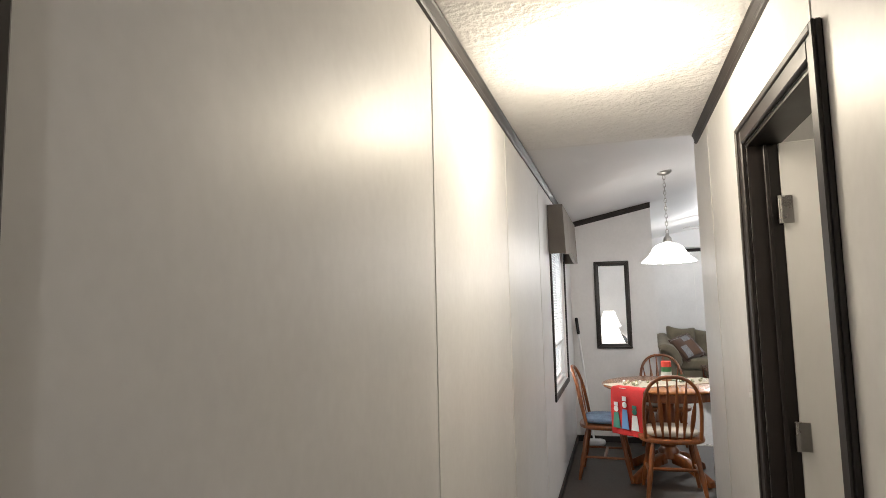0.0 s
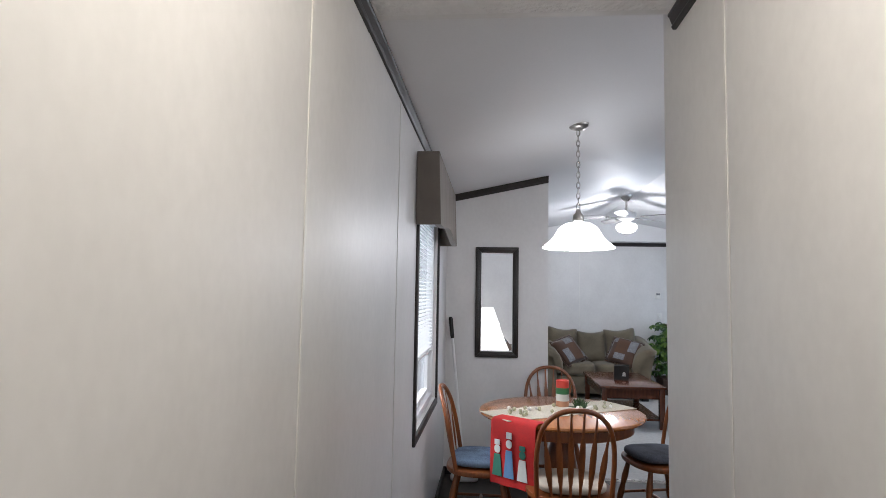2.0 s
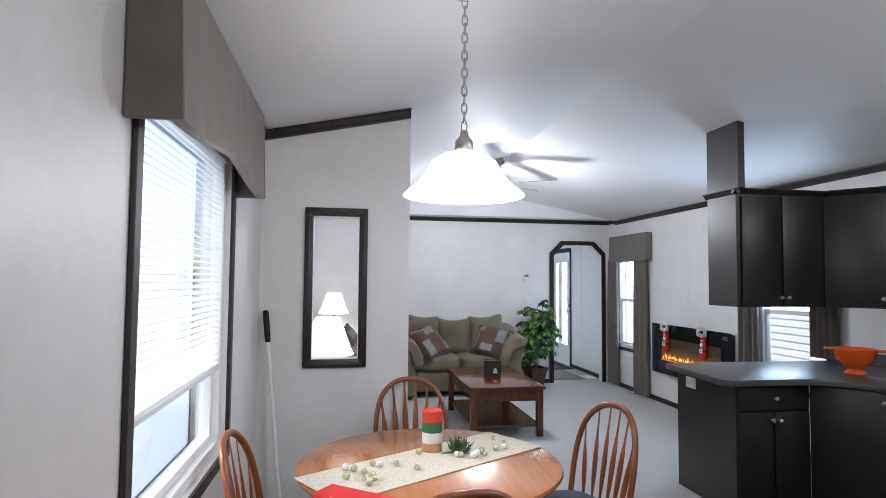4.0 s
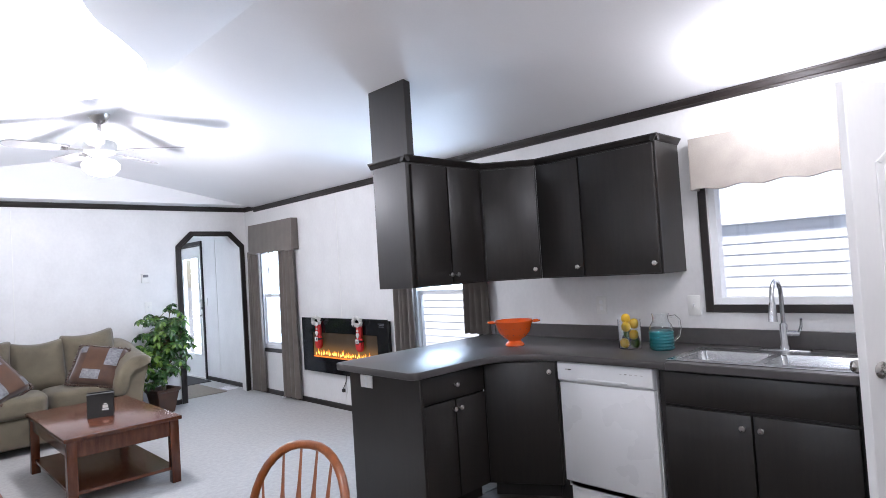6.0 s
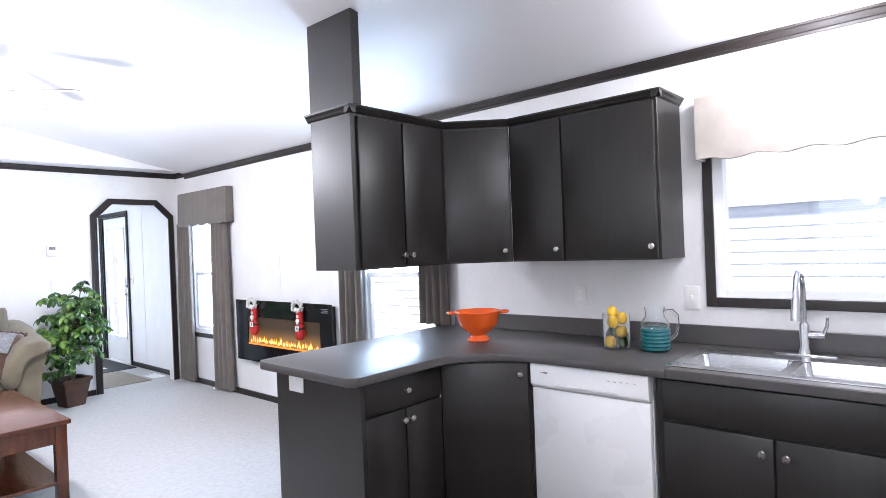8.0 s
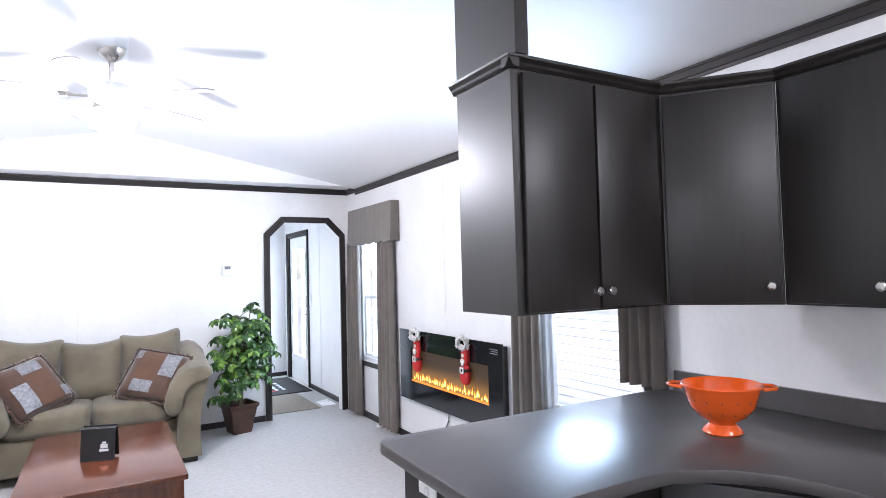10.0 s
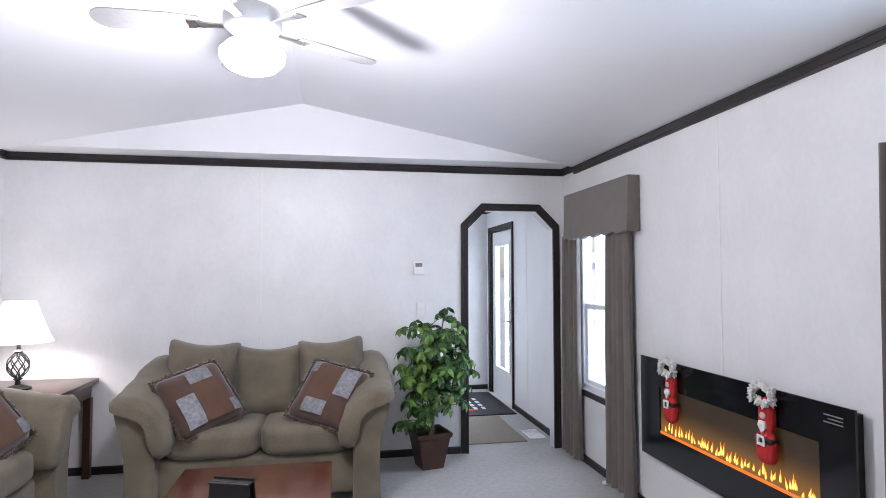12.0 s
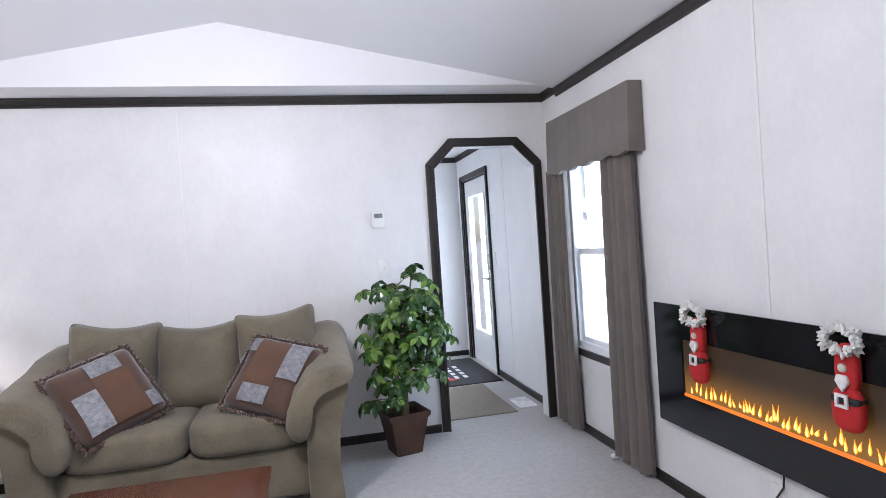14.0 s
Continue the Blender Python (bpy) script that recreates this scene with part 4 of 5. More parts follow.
lj = empty("fruit_jar", pose(4.21, 6.275, CT), label="clear glass jar filled with lemons and limes", category="jar")
m = Mesh()
m.lathe([(0, 0), (0.062, 0), (0.066, 0.006), (0.066, 0.17), (0.063, 0.17), (0.063, 0.008), (0, 0.006)], (0, 0, 0), 28)
m.done("glass", M_JAR, lj, True, 50)
m, g = Mesh(), Mesh()
for i, (x, y, z) in enumerate([(-0.028, 0.02, 0.037), (0.03, -0.015, 0.037), (-0.01, -0.03, 0.085), (0.025, 0.025, 0.09), (-0.03, 0.005, 0.13), (0.02, -0.02, 0.145), (0.0, 0.02, 0.175)]):
    (g if i in (1, 3) else m).puff((0.056, 0.05, 0.058), (x, y, z), 2.2, 4)
m.done("lemon", M_LEMON, lj, True, 80, label="yellow lemons")
g.done("lime", M_LIME, lj, True, 80, label="green limes")
bj = empty("glass_pitcher", pose(4.22, 6.085, CT) @ Matrix.Scale(0.93, 4), label="teal ribbed glass pitcher with clear neck on counter", category="pitcher")
m = Mesh()
ribs = [(0.072 + 0.0035 * math.cos(k * math.pi), 0.012 + k * 0.0095) for k in range(12)]
m.lathe([(0, 0), (0.062, 0)] + ribs + [(r - 0.006, z) for r, z in reversed(ribs)] + [(0, 0.008)], (0, 0, 0), 32)
m.done("body", M_TEAL, bj, True, 50)
m = Mesh()
neck = [(0.072, 0.117), (0.070, 0.135), (0.062, 0.155), (0.050, 0.172), (0.046, 0.195), (0.052, 0.222)]
m.lathe(neck + [(r - 0.004, z) for r, z in reversed(neck)], (0, 0, 0), 32)
m.tube([(0.050, 0, 0.20), (0.085, 0, 0.205), (0.108, 0, 0.18), (0.112, 0, 0.13), (0.100, 0, 0.08), (0.072, 0, 0.055)], 0.008, 10, m=pose(0, 0, 0, 0, 0, -60))
m.done("neck", M_JAR, bj, True, 50, label="clear glass neck and handle")


def plate(name, m, w, h, kind, label):
    """A switch or socket plate in the xz plane facing -y."""
    top = empty(name, m, label=label, category=name.split("_")[-1])
    b = Mesh()
    b.box((-w / 2, -0.007, -h / 2), (w / 2, 0, h / 2), 0.003, seg=2)
    b.done("plate", M_PLATE, top, True, 30)
    b = Mesh()
    if kind == "socket":
        for z in (-0.02, 0.02):
            b.box((-0.012, -0.010, z - 0.012), (0.012, -0.006, z + 0.012), 0.003)
    else:
        n = max(1, round(w / 0.06))
        for i in range(n):
            x = (i - (n - 1) / 2) * 0.045
            b.box((x - 0.005, -0.018, -0.006), (x + 0.005, -0.006, 0.012), 0.002)
    b.done("toggle", M_WHITE, top)
    return top


plate("wall_switch", pose(XR, 6.00, 1.09, 0, 0, -90), 0.075, 0.12, "switch", "white switch plate by the sink window")
plate("wall_socket", pose(XR, 6.62, 1.09, 0, 0, -90), 0.075, 0.12, "socket", "white socket plate above the counter")
plate("wall_socket", pose(3.12, 7.42, 0.755, 0, 0, -90), 0.115, 0.075, "socket", "white socket plate on the peninsula end")
plate("wall_switch", pose(XH, 2.85, 1.11, 0, 0, -90), 0.075, 0.12, "switch", "white switch plate beside hall door")
plate("wall_switch", pose(3.276, YF, 1.17), 0.075, 0.12, "switch", "white switch plate below the thermostat")
plate("wall_switch", pose(XR, 13.06, 1.13, 0, 0, -90), 0.075, 0.12, "switch", "white switch plate beside front door")
plate("wall_socket", pose(XR, 9.67, 0.24, 0, 0, -90), 0.075, 0.12, "socket", "white wall socket under the fireplace")
plate("wall_socket", pose(XR, 10.86, 0.33, 0, 0, -90), 0.075, 0.12, "socket", "white wall socket below the narrow window")
th = empty("thermostat", pose(3.255, YF, 1.505), label="small white wall thermostat", category="thermostat")
m = Mesh()
m.box((-0.045, -0.025, -0.055), (0.045, 0, 0.055), 0.006, seg=2)
m.done("case", M_PLATE, th, True, 30)
m = Mesh()
m.box((-0.028, -0.0262, 0.008), (0.028, -0.0252, 0.038))
m.done("screen", M_SILVER, th)


# ---- lamps ----
pd = empty("pendant_lamp", pose(1.122, 5.585, zc(1.122)), label="opal glass bell pendant lamp on a nickel chain", category="lamp")
m = Mesh()
m.lathe([(0, 0.01), (0.062, 0.01), (0.062, -0.004), (0.045, -0.020), (0.012, -0.030), (0, -0.030)], (0, 0, 0), 28)
m.done("canopy", M_STEEL, pd, True, 50)
m = Mesh()
ztop = 1.975 - zc(1.115)
n = 15
for i in range(n):
    z0, z1 = -0.03 + (ztop + 0.03) * i / n, -0.03 + (ztop + 0.03) * (i + 1) / n
    zm, hl = (z0 + z1) / 2, (z0 - z1) / 2 + 0.006
    ring = [(0.010 * math.cos(radians(a)), 0, zm + hl * math.sin(radians(a))) for a in range(0, 361, 40)]
    m.tube(ring, 0.0026, 6, m=pose(0, 0, 0, 0, 0, 90 * (i % 2)), cap=False)
m.done("chain", M_STEEL, pd, True, 60)
m = Mesh()
m.lathe([(0, ztop), (0.012, ztop), (0.016, ztop - 0.02), (0.030, ztop - 0.035), (0.034, ztop - 0.07), (0.030, ztop - 0.075), (0, ztop - 0.075)], (0, 0, 0), 24)
m.done("fitter", M_STEEL, pd, True, 50)
m = Mesh()
zs = 1.747 - zc(1.115)
prof = [(0.030, 0.150), (0.075, 0.143), (0.112, 0.118), (0.135, 0.078), (0.158, 0.046), (0.190, 0.020), (0.210, 0.0)]
m.lathe([(r, zs + z) for r, z in prof] + [(r - 0.004, zs + z - 0.003) for r, z in reversed(prof)], (0, 0, 0), 40)
m.done("shade", M_SHADE, pd, True, 60, label="glowing opal glass bell shade")


def flush(name, at, label, r=0.15):
    top = empty(name, pose(*at), label=label, category="lamp")
    m = Mesh()
    m.lathe([(0, 0), (r - 0.03, 0), (r - 0.03, -0.010), (0, -0.010)], (0, 0, 0), 28)
    m.done("base", M_WHITE, top, True, 50)
    m = Mesh()
    m.lathe([(r - 0.01, 0.0), (r, -0.012), (r - 0.015, -0.045), (r * 0.7, -0.072), (r * 0.35, -0.086), (0, -0.090)], (0, 0, 0), 28)
    m.done("dome", M_SHADE, top, True, 60, label="glowing opal glass dome")
    return top


# unseen fixture, made up to carry the fill behind the hall
flush("bedroom_fill_lamp", (1.3, -2.3, ZHALL), "round opal glass fill lamp added behind hall, unseen")
# invented fixture for the side room's added light, out of view
flush("sideroom_fill_lamp", (2.2, 1.9, 2.38), "round opal glass fill lamp added in side room, unseen")
flush("hall_lamp", (0.70, 2.60, ZHALL), "round opal glass flush lamp on hall ceiling")
flush("sink_lamp", (4.10, 5.40, zc(4.10) - 0.004), "round opal glass flush lamp over the sink", 0.12)
# made-up dome round the kitchen's fill light, kept out of view
flush("kitchen_fill_lamp", (2.75, 4.55, zc(2.75) - 0.004), "round opal glass fill lamp added on kitchen ceiling, unseen")

fn = empty("ceiling_fan", pose(2.26, 9.42, ZR - 0.006), label="grey-bladed ceiling fan with nickel fittings, lit bowl", category="ceiling fan")
m = Mesh()
m.lathe([(0, 0.0), (0.075, 0.0), (0.072, -0.02), (0.050, -0.055), (0.022, -0.075), (0.014, -0.08), (0.013, -0.19), (0.03, -0.20), (0, -0.20)], (0, 0, 0), 28)
m.done("canopy", M_STEEL, fn, True, 50)
m = Mesh()
m.lathe([(0, -0.195), (0.05, -0.20), (0.105, -0.215), (0.115, -0.24), (0.112, -0.285), (0.085, -0.305), (0.05, -0.315), (0.045, -0.345), (0, -0.345)], (0, 0, 0), 32)
m.done("motor", M_WHITE, fn, True, 50)
for i in range(5):
    rot = pose(0, 0, -0.275, 0, 0, 34 + 72 * i)
    m = Mesh()
    poly = [(0.20, -0.045), (0.30, -0.060), (0.54, -0.066)] + arc_pts(0.54, 0, 0.066, -80, 80, 8) + [(0.54, 0.066), (0.30, 0.060), (0.20, 0.045)]
    m.prism(poly, -0.003, 0.003, "z", 0.001, pose(0, 0, 0, 10, 0, 0))
    o = m.done("blade", M_BLADE, fn)
    o.matrix_local = rot
    m = Mesh()
    m.prism([(0.09, -0.014), (0.16, -0.016), (0.25, -0.03), (0.25, 0.03), (0.16, 0.016), (0.09, 0.014)], -0.009, -0.004, "z", 0.001, pose(0, 0, 0, 8, 0, 0))
    o = m.done("blade_arm", M_STEEL, fn)
    o.matrix_local = rot
m = Mesh()
bowl = [(0.060, -0.345), (0.105, -0.358), (0.128, -0.385), (0.125, -0.415), (0.095, -0.448), (0.05, -0.466), (0, -0.470)]
m.lathe(bowl, (0, 0, 0), 32)
m.done("light_bowl", M_SHADE, fn, True, 60, label="glowing frosted glass bowl")


def table_lamp(m4, label, power=1.0):
    top = empty("table_lamp", m4, label=label, category="lamp", group="lit table lamps")
    m = Mesh()
    m.lathe([(0, 0), (0.075, 0), (0.078, 0.012), (0.05, 0.025), (0.018, 0.035), (0.014, 0.06), (0.028, 0.07), (0.014, 0.08), (0, 0.08)], (0, 0, 0), 22)
    for i in range(8):
        a0 = i * math.pi / 4
        for tw in (1.6, -1.6):
            pts = [((0.012 + 0.052 * math.sin(math.pi * k / 10) ** 0.8) * math.cos(a0 + tw * k / 10), (0.012 + 0.052 * math.sin(math.pi * k / 10) ** 0.8) * math.sin(a0 + tw * k / 10), 0.075 + 0.17 * k / 10) for k in range(11)]
            m.tube(pts, 0.0035, 5)
    m.lathe([(0, 0.24), (0.018, 0.24), (0.03, 0.25), (0.012, 0.262), (0.009, 0.34), (0, 0.34)], (0, 0, 0), 16)
    m.done("base", M_IRON, top, True, 50, label="black wrought iron cage base")
    m = Mesh()
    m.lathe([(0.195, 0.31), (0.170, 0.36), (0.135, 0.45), (0.100, 0.55), (0.086, 0.575), (0.084, 0.575), (0.098, 0.549), (0.132, 0.449), (0.167, 0.359), (0.191, 0.311)], (0, 0, 0), 36)
    m.done("shade", M_LAMPSHADE, top, True, 60, label="glowing white bell lampshade")
    return top


lit_lamp = table_lamp(pose(0.56, 11.30, 0.705), "lit table lamp with wrought iron base, white shade")
copy_thing(lit_lamp, pose(0.608, 7.45, 0.705) @ Matrix.Scale(0.88, 4))


# ---- dining ----
tb = empty("dining_table", pose(1.06, 5.91, 0), label="round honey oak dining table with a pedestal base", category="table")
m = Mesh()
m.lathe([(0, 0.722), (0.49, 0.722), (0.505, 0.728), (0.512, 0.738), (0.508, 0.748), (0.498, 0.752), (0, 0.752)], (0, 0, 0), 56)
m.done("top", M_TABLE, tb, True, 30)
m = Mesh()
m.lathe([(0.43, 0.722), (0.44, 0.70), (0.44, 0.655), (0.42, 0.65), (0.42, 0.722)], (0, 0, 0), 48)
m.done("apron", M_OAK, tb, True, 30)
m = Mesh()
m.lathe([(0, 0.66), (0.14, 0.66), (0.14, 0.64), (0.07, 0.62), (0.06, 0.56), (0.09, 0.48), (0.105, 0.38), (0.09, 0.28), (0.06, 0.24), (0.085, 0.21), (0.085, 0.15), (0, 0.15)], (0, 0, 0), 28)
m.done("pedestal", M_OAK, tb, True, 40)
for i in range(4):
    m = Mesh()
    m.prism([(0.05, 0.20), (0.18, 0.17), (0.30, 0.10), (0.40, 0.05), (0.41, 0.0), (0.34, 0.0), (0.25, 0.06), (0.14, 0.10), (0.05, 0.11)], -0.032, 0.032, "y", 0.008)
    o = m.done("foot", M_OAK, tb, True, 40)
    o.matrix_local = pose(0, 0, 0, 0, 0, 45 + 90 * i)


def windsor(cushion):
    """A bow-back chair that faces +y, seat centre over the origin."""
    top = empty("dining_chair", pose(0, 0, 0), label="honey oak bow-back dining chair with flat arrow spindles", category="chair", group="chairs round the dining table")
    m = Mesh()
    seat = []
    for i in range(32):
        a = 2 * math.pi * i / 32
        c, s = math.cos(a), math.sin(a)
        seat.append((0.235 * math.copysign(abs(c) ** 0.75, c) * (1.0 + 0.06 * s), 0.205 * math.copysign(abs(s) ** 0.75, s)))
    m.prism(seat, 0.405, 0.438, "z", 0.010)
    m.done("seat", M_OAK, top, True, 40)
    for sx in (-1, 1):
        for sy in (-1, 1):
            m = Mesh()
            a, b = Vector((sx * 0.14, sy * 0.13, 0.408)), Vector((sx * 0.205, sy * 0.205, 0.0))
            rad = [0.014, 0.017, 0.021, 0.016, 0.022, 0.018, 0.015, 0.012]
            m.tube([a.lerp(b, k / 7) for k in range(8)], rad, 10)
            m.done("leg", M_OAK, top, True, 60)
    m = Mesh()
    m.tube([(-0.178, -0.165, 0.18), (-0.178, 0.165, 0.18)], [0.010, 0.010], 8)
    m.tube([(0.178, -0.165, 0.18), (0.178, 0.165, 0.18)], [0.010, 0.010], 8)
    m.tube([(-0.178, 0, 0.18), (0, 0, 0.18), (0.178, 0, 0.18)], [0.010, 0.015, 0.010], 8)
    m.done("stretcher", M_OAK, top, True, 60)

    def back(x, z):
        return (x, -0.165 - 0.19 * (z - 0.43) + 0.035 * (x / 0.2) ** 2, z)
    H, W = 0.893, 0.228
    bow = []
    for i in range(25):
        a = math.pi * i / 24
        c, s = math.cos(a), math.sin(a)
        x = -W * math.copysign(abs(c) ** 0.8, c) * (0.84 + 0.16 * min(1, s * 1.3))
        bow.append(back(x, 0.43 + (H - 0.43) * max(0, s) ** 0.72))
    m = Mesh()
    m.tube(bow, 0.0135, 10)
    m.done("bow", M_OAK, top, True, 60)
    for i in range(6):
        u = -1 + 2 * i / 5
        x0, x1 = u * 0.118, u * 0.165
        zt = 0.43 + (H - 0.43) * (max(0, 1 - (abs(x1) / (W * 1.0)) ** 2.3) ** 0.42)
        pts, rad = [], []
        for kk in range(9):
            q = kk / 8
            pts.append(back(x0 + (x1 - x0) * q, 0.432 + (zt - 0.436) * q))
            rad.append([0.006, 0.008, 0.0135, 0.0165, 0.0165, 0.014, 0.008, 0.006, 0.005][kk])
        m = Mesh()
        m.tube(pts, rad, 8, 0.42)
        m.done("spindle", M_OAK, top, True, 60)
    return top


chA = windsor(None)
chA.matrix_world = pose(1.10, 6.72, 0, 0, 0, 182)
chB = copy_thing(chA, pose(1.70, 6.075, 0, 0, 0, 104))
chC = copy_thing(chA, pose(1.05, 5.405, 0, 0, 0, 2))
chD = copy_thing(chA, pose(0.56, 5.83, 0, 0, 0, -92))


def seat_pad(at, rz, material, label):
    m = Mesh()
    m.puff((0.37, 0.36, 0.06), (0, 0, 0.03), 3.5, 6)
    ob = m.done("seat_cushion", material, None, True, 80, label=label, category="cushion", group="chair cushions")
    ob.matrix_world = pose(at[0], at[1], 0.438, 0, 0, rz)


seat_pad((0.57, 5.83), -92, M_BLUE, "blue plaid cushion on a dining chair")
seat_pad((1.69, 6.075), 104, M_NAVY, "dark plaid cushion on a dining chair")
seat_pad((1.05, 5.42), 2, M_CREAM, "cream print cushion on a dining chair")
seat_pad((1.10, 6.71), 182, M_CREAM, "cream print cushion on a dining chair")

# runner, candle and table decoration
rd = Vector((0.845, 0.535)).normalized()
rn = Vector((-rd.y, rd.x))
rang = math.degrees(math.atan2(rd.y, rd.x))
m = Mesh()
m.box((-0.50, -0.155, 0), (0.49, 0.155, 0.004), 0.001, pose(1.06, 5.90, 0.7525, 0, 0, rang))
m.done("table_runner", M_RUNNER, None, label="cream woven runner laid across the round table", category="runner")
tw = empty("kitchen_towel", pose(1.06 + 0.513 * math.cos(radians(-127)), 5.91 + 0.513 * math.sin(radians(-127)), 0.757, 0, 0, -37), label="red winter print towel hanging over table edge", category="towel")
m = Mesh()
n = 10
for side in (0, 1):
    grid = []
    for i in range(n + 1):
        row = []
        for j, (dy, z) in enumerate([(0.10, 0.002), (0.02, 0.002), (-0.006, -0.012), (-0.012, -0.10), (-0.014, -0.22), (-0.012, -0.36)]):
            x = (i / n - 0.5) * 0.30
            row.append(m.b.verts.new((x, dy - side * 0.003 + (0.006 * math.sin(i * 1.3) * min(1, -z * 4) if z < 0 else 0), z + side * 0.003)))
        grid.append(row)
    for i in range(n):
        for j in range(5):
            m.b.faces.new((grid[i][j], grid[i + 1][j], grid[i + 1][j + 1], grid[i][j + 1]))
m.done("cloth", M_RED, tw, True, 80)
for x, mt, h in ((-0.095, M_GREENCLOTH, 0.20), (-0.015, M_BLUECLOTH, 0.25), (0.075, M_WHITECLOTH, 0.19)):
    m = Mesh()
    m.prism([(x - 0.034, -0.31), (x + 0.034, -0.31), (x + 0.022, -0.31 + h * 0.55), (x + 0.02, -0.31 + h * 0.6), (x - 0.02, -0.31 + h * 0.6), (x - 0.022, -0.31 + h * 0.55)], -0.026, -0.023, "y")
    m.done("print", mt, tw, label="printed figure shape on the cloth")
    m = Mesh()
    m.puff((0.042, 0.004, 0.046), (x, -0.0245, -0.31 + h * 0.74), 2.2, 4)
    m.box((x - 0.018, -0.027, -0.31 + h * 0.86), (x + 0.018, -0.023, -0.31 + h))
    m.done("print", M_WHITECLOTH if mt is not M_WHITECLOTH else M_GREENCLOTH, tw)
cd = empty("pillar_candle", pose(1.085, 6.03, 0.757), label="striped red green and white pillar candle on runner", category="candle")
for z0, z1, mt in ((0, 0.035, M_TANWAX), (0.035, 0.078, M_WHITEWAX), (0.078, 0.118, M_GREENWAX), (0.118, 0.162, M_REDWAX)):
    m = Mesh()
    r = 0.042
    m.lathe([(0, z0), (r, z0), (r, z1 - 0.001), (r - 0.002, z1), (0, z1)] if z1 < 0.16 else [(0, z0), (r, z0), (r, z1), (r - 0.006, z1 + 0.004), (r - 0.01, z1 - 0.004), (0, z1 - 0.006)], (0, 0, 0), 28)
    m.done("wax_band", mt, cd, True, 40)
rnd = random.Random(5)
m = Mesh()
for i in range(70):
    a, e = rnd.uniform(0, 6.28), rnd.uniform(0.1, 1.4)
    d = Vector((math.cos(a) * math.cos(e), math.sin(a) * math.cos(e), math.sin(e)))
    p0 = Vector((rnd.uniform(-0.03, 0.03), rnd.uniform(-0.03, 0.03), 0.005))
    m.tube([p0, p0 + d * rnd.uniform(0.04, 0.065)], [0.004, 0.001], 4)
ob = m.done("pine_sprig", M_PINE, None, True, label="small dark green pine sprig on the runner", category="decoration")
ob.location = (1.19, 5.99, 0.757)
beads = []
for i in range(26):
    u, v, r = rnd.uniform(-0.42, 0.44), rnd.uniform(-0.11, 0.11), rnd.uniform(0.008, 0.016)
    p = Vector((1.06, 5.90)) + rd * u + rn * v
    if (p - Vector((1.085, 6.03))).length < 0.07:
        continue
    m = Mesh()
    m.puff((2 * r, 2 * r, 2 * r), (0, 0, r), 2, 3)
    ob = m.done("bead_ornament", M_GOLD if i % 3 else M_FUR, None, True, 80, label="small pearly bead ornament lying on the runner", category="ornament", group="bead ornaments on the runner")
    ob.location = (p.x, p.y, 0.757)

# frame of the opening in the partition
mr = empty("trim_opening", pose(0.663, YP, 1.41), label="dark moulded frame round an opening through the wall", category="trim", kind="structure")
W2, H2, fw = 0.178, 0.456, 0.048
m = Mesh()
for a, b, c, d in (((-W2, -H2), (W2, -H2), (W2 - fw, -H2 + fw), (-W2 + fw, -H2 + fw)), ((W2, -H2), (W2, H2), (W2 - fw, H2 - fw), (W2 - fw, -H2 + fw)),
                   ((W2, H2), (-W2, H2), (-W2 + fw, H2 - fw), (W2 - fw, H2 - fw)), ((-W2, H2), (-W2, -H2), (-W2 + fw, -H2 + fw), (-W2 + fw, H2 - fw))):
    m.prism([a, b, c, d], -0.024, 0, "y", 0.005)
    q = [Vector(a).lerp(Vector(d), 0.3), Vector(b).lerp(Vector(c), 0.3), Vector(b).lerp(Vector(c), 0.62), Vector(a).lerp(Vector(d), 0.62)]
    m.prism([tuple(v) for v in q], -0.031, -0.022, "y", 0.003)
m.done("frame", M_DARKTRIM, mr, True, 30)
# broom handle leaning in the corner
bp = empty("broom", pose(0, 0, 0), label="white broom with a dark grip leaning in corner", category="broom")
m = Mesh()
p0, p1 = Vector((0.42, 6.84, 0.04)), Vector((0.283, 6.985, 1.28))
m.tube([p0, p0.lerp(p1, 0.86)], 0.011, 12)
m.done("handle", M_WHITE, bp, True)
m = Mesh()
m.tube([p0.lerp(p1, 0.86), p0.lerp(p1, 0.88), p0.lerp(p1, 0.99), p1], [0.013, 0.016, 0.017, 0.012], 12)
m.done("grip", M_IRON, bp, True)
m = Mesh()
m.puff((0.22, 0.05, 0.07), (0.42, 6.84, 0.036), 4, 4)
m.done("head", M_WHITE, bp, True, 80)

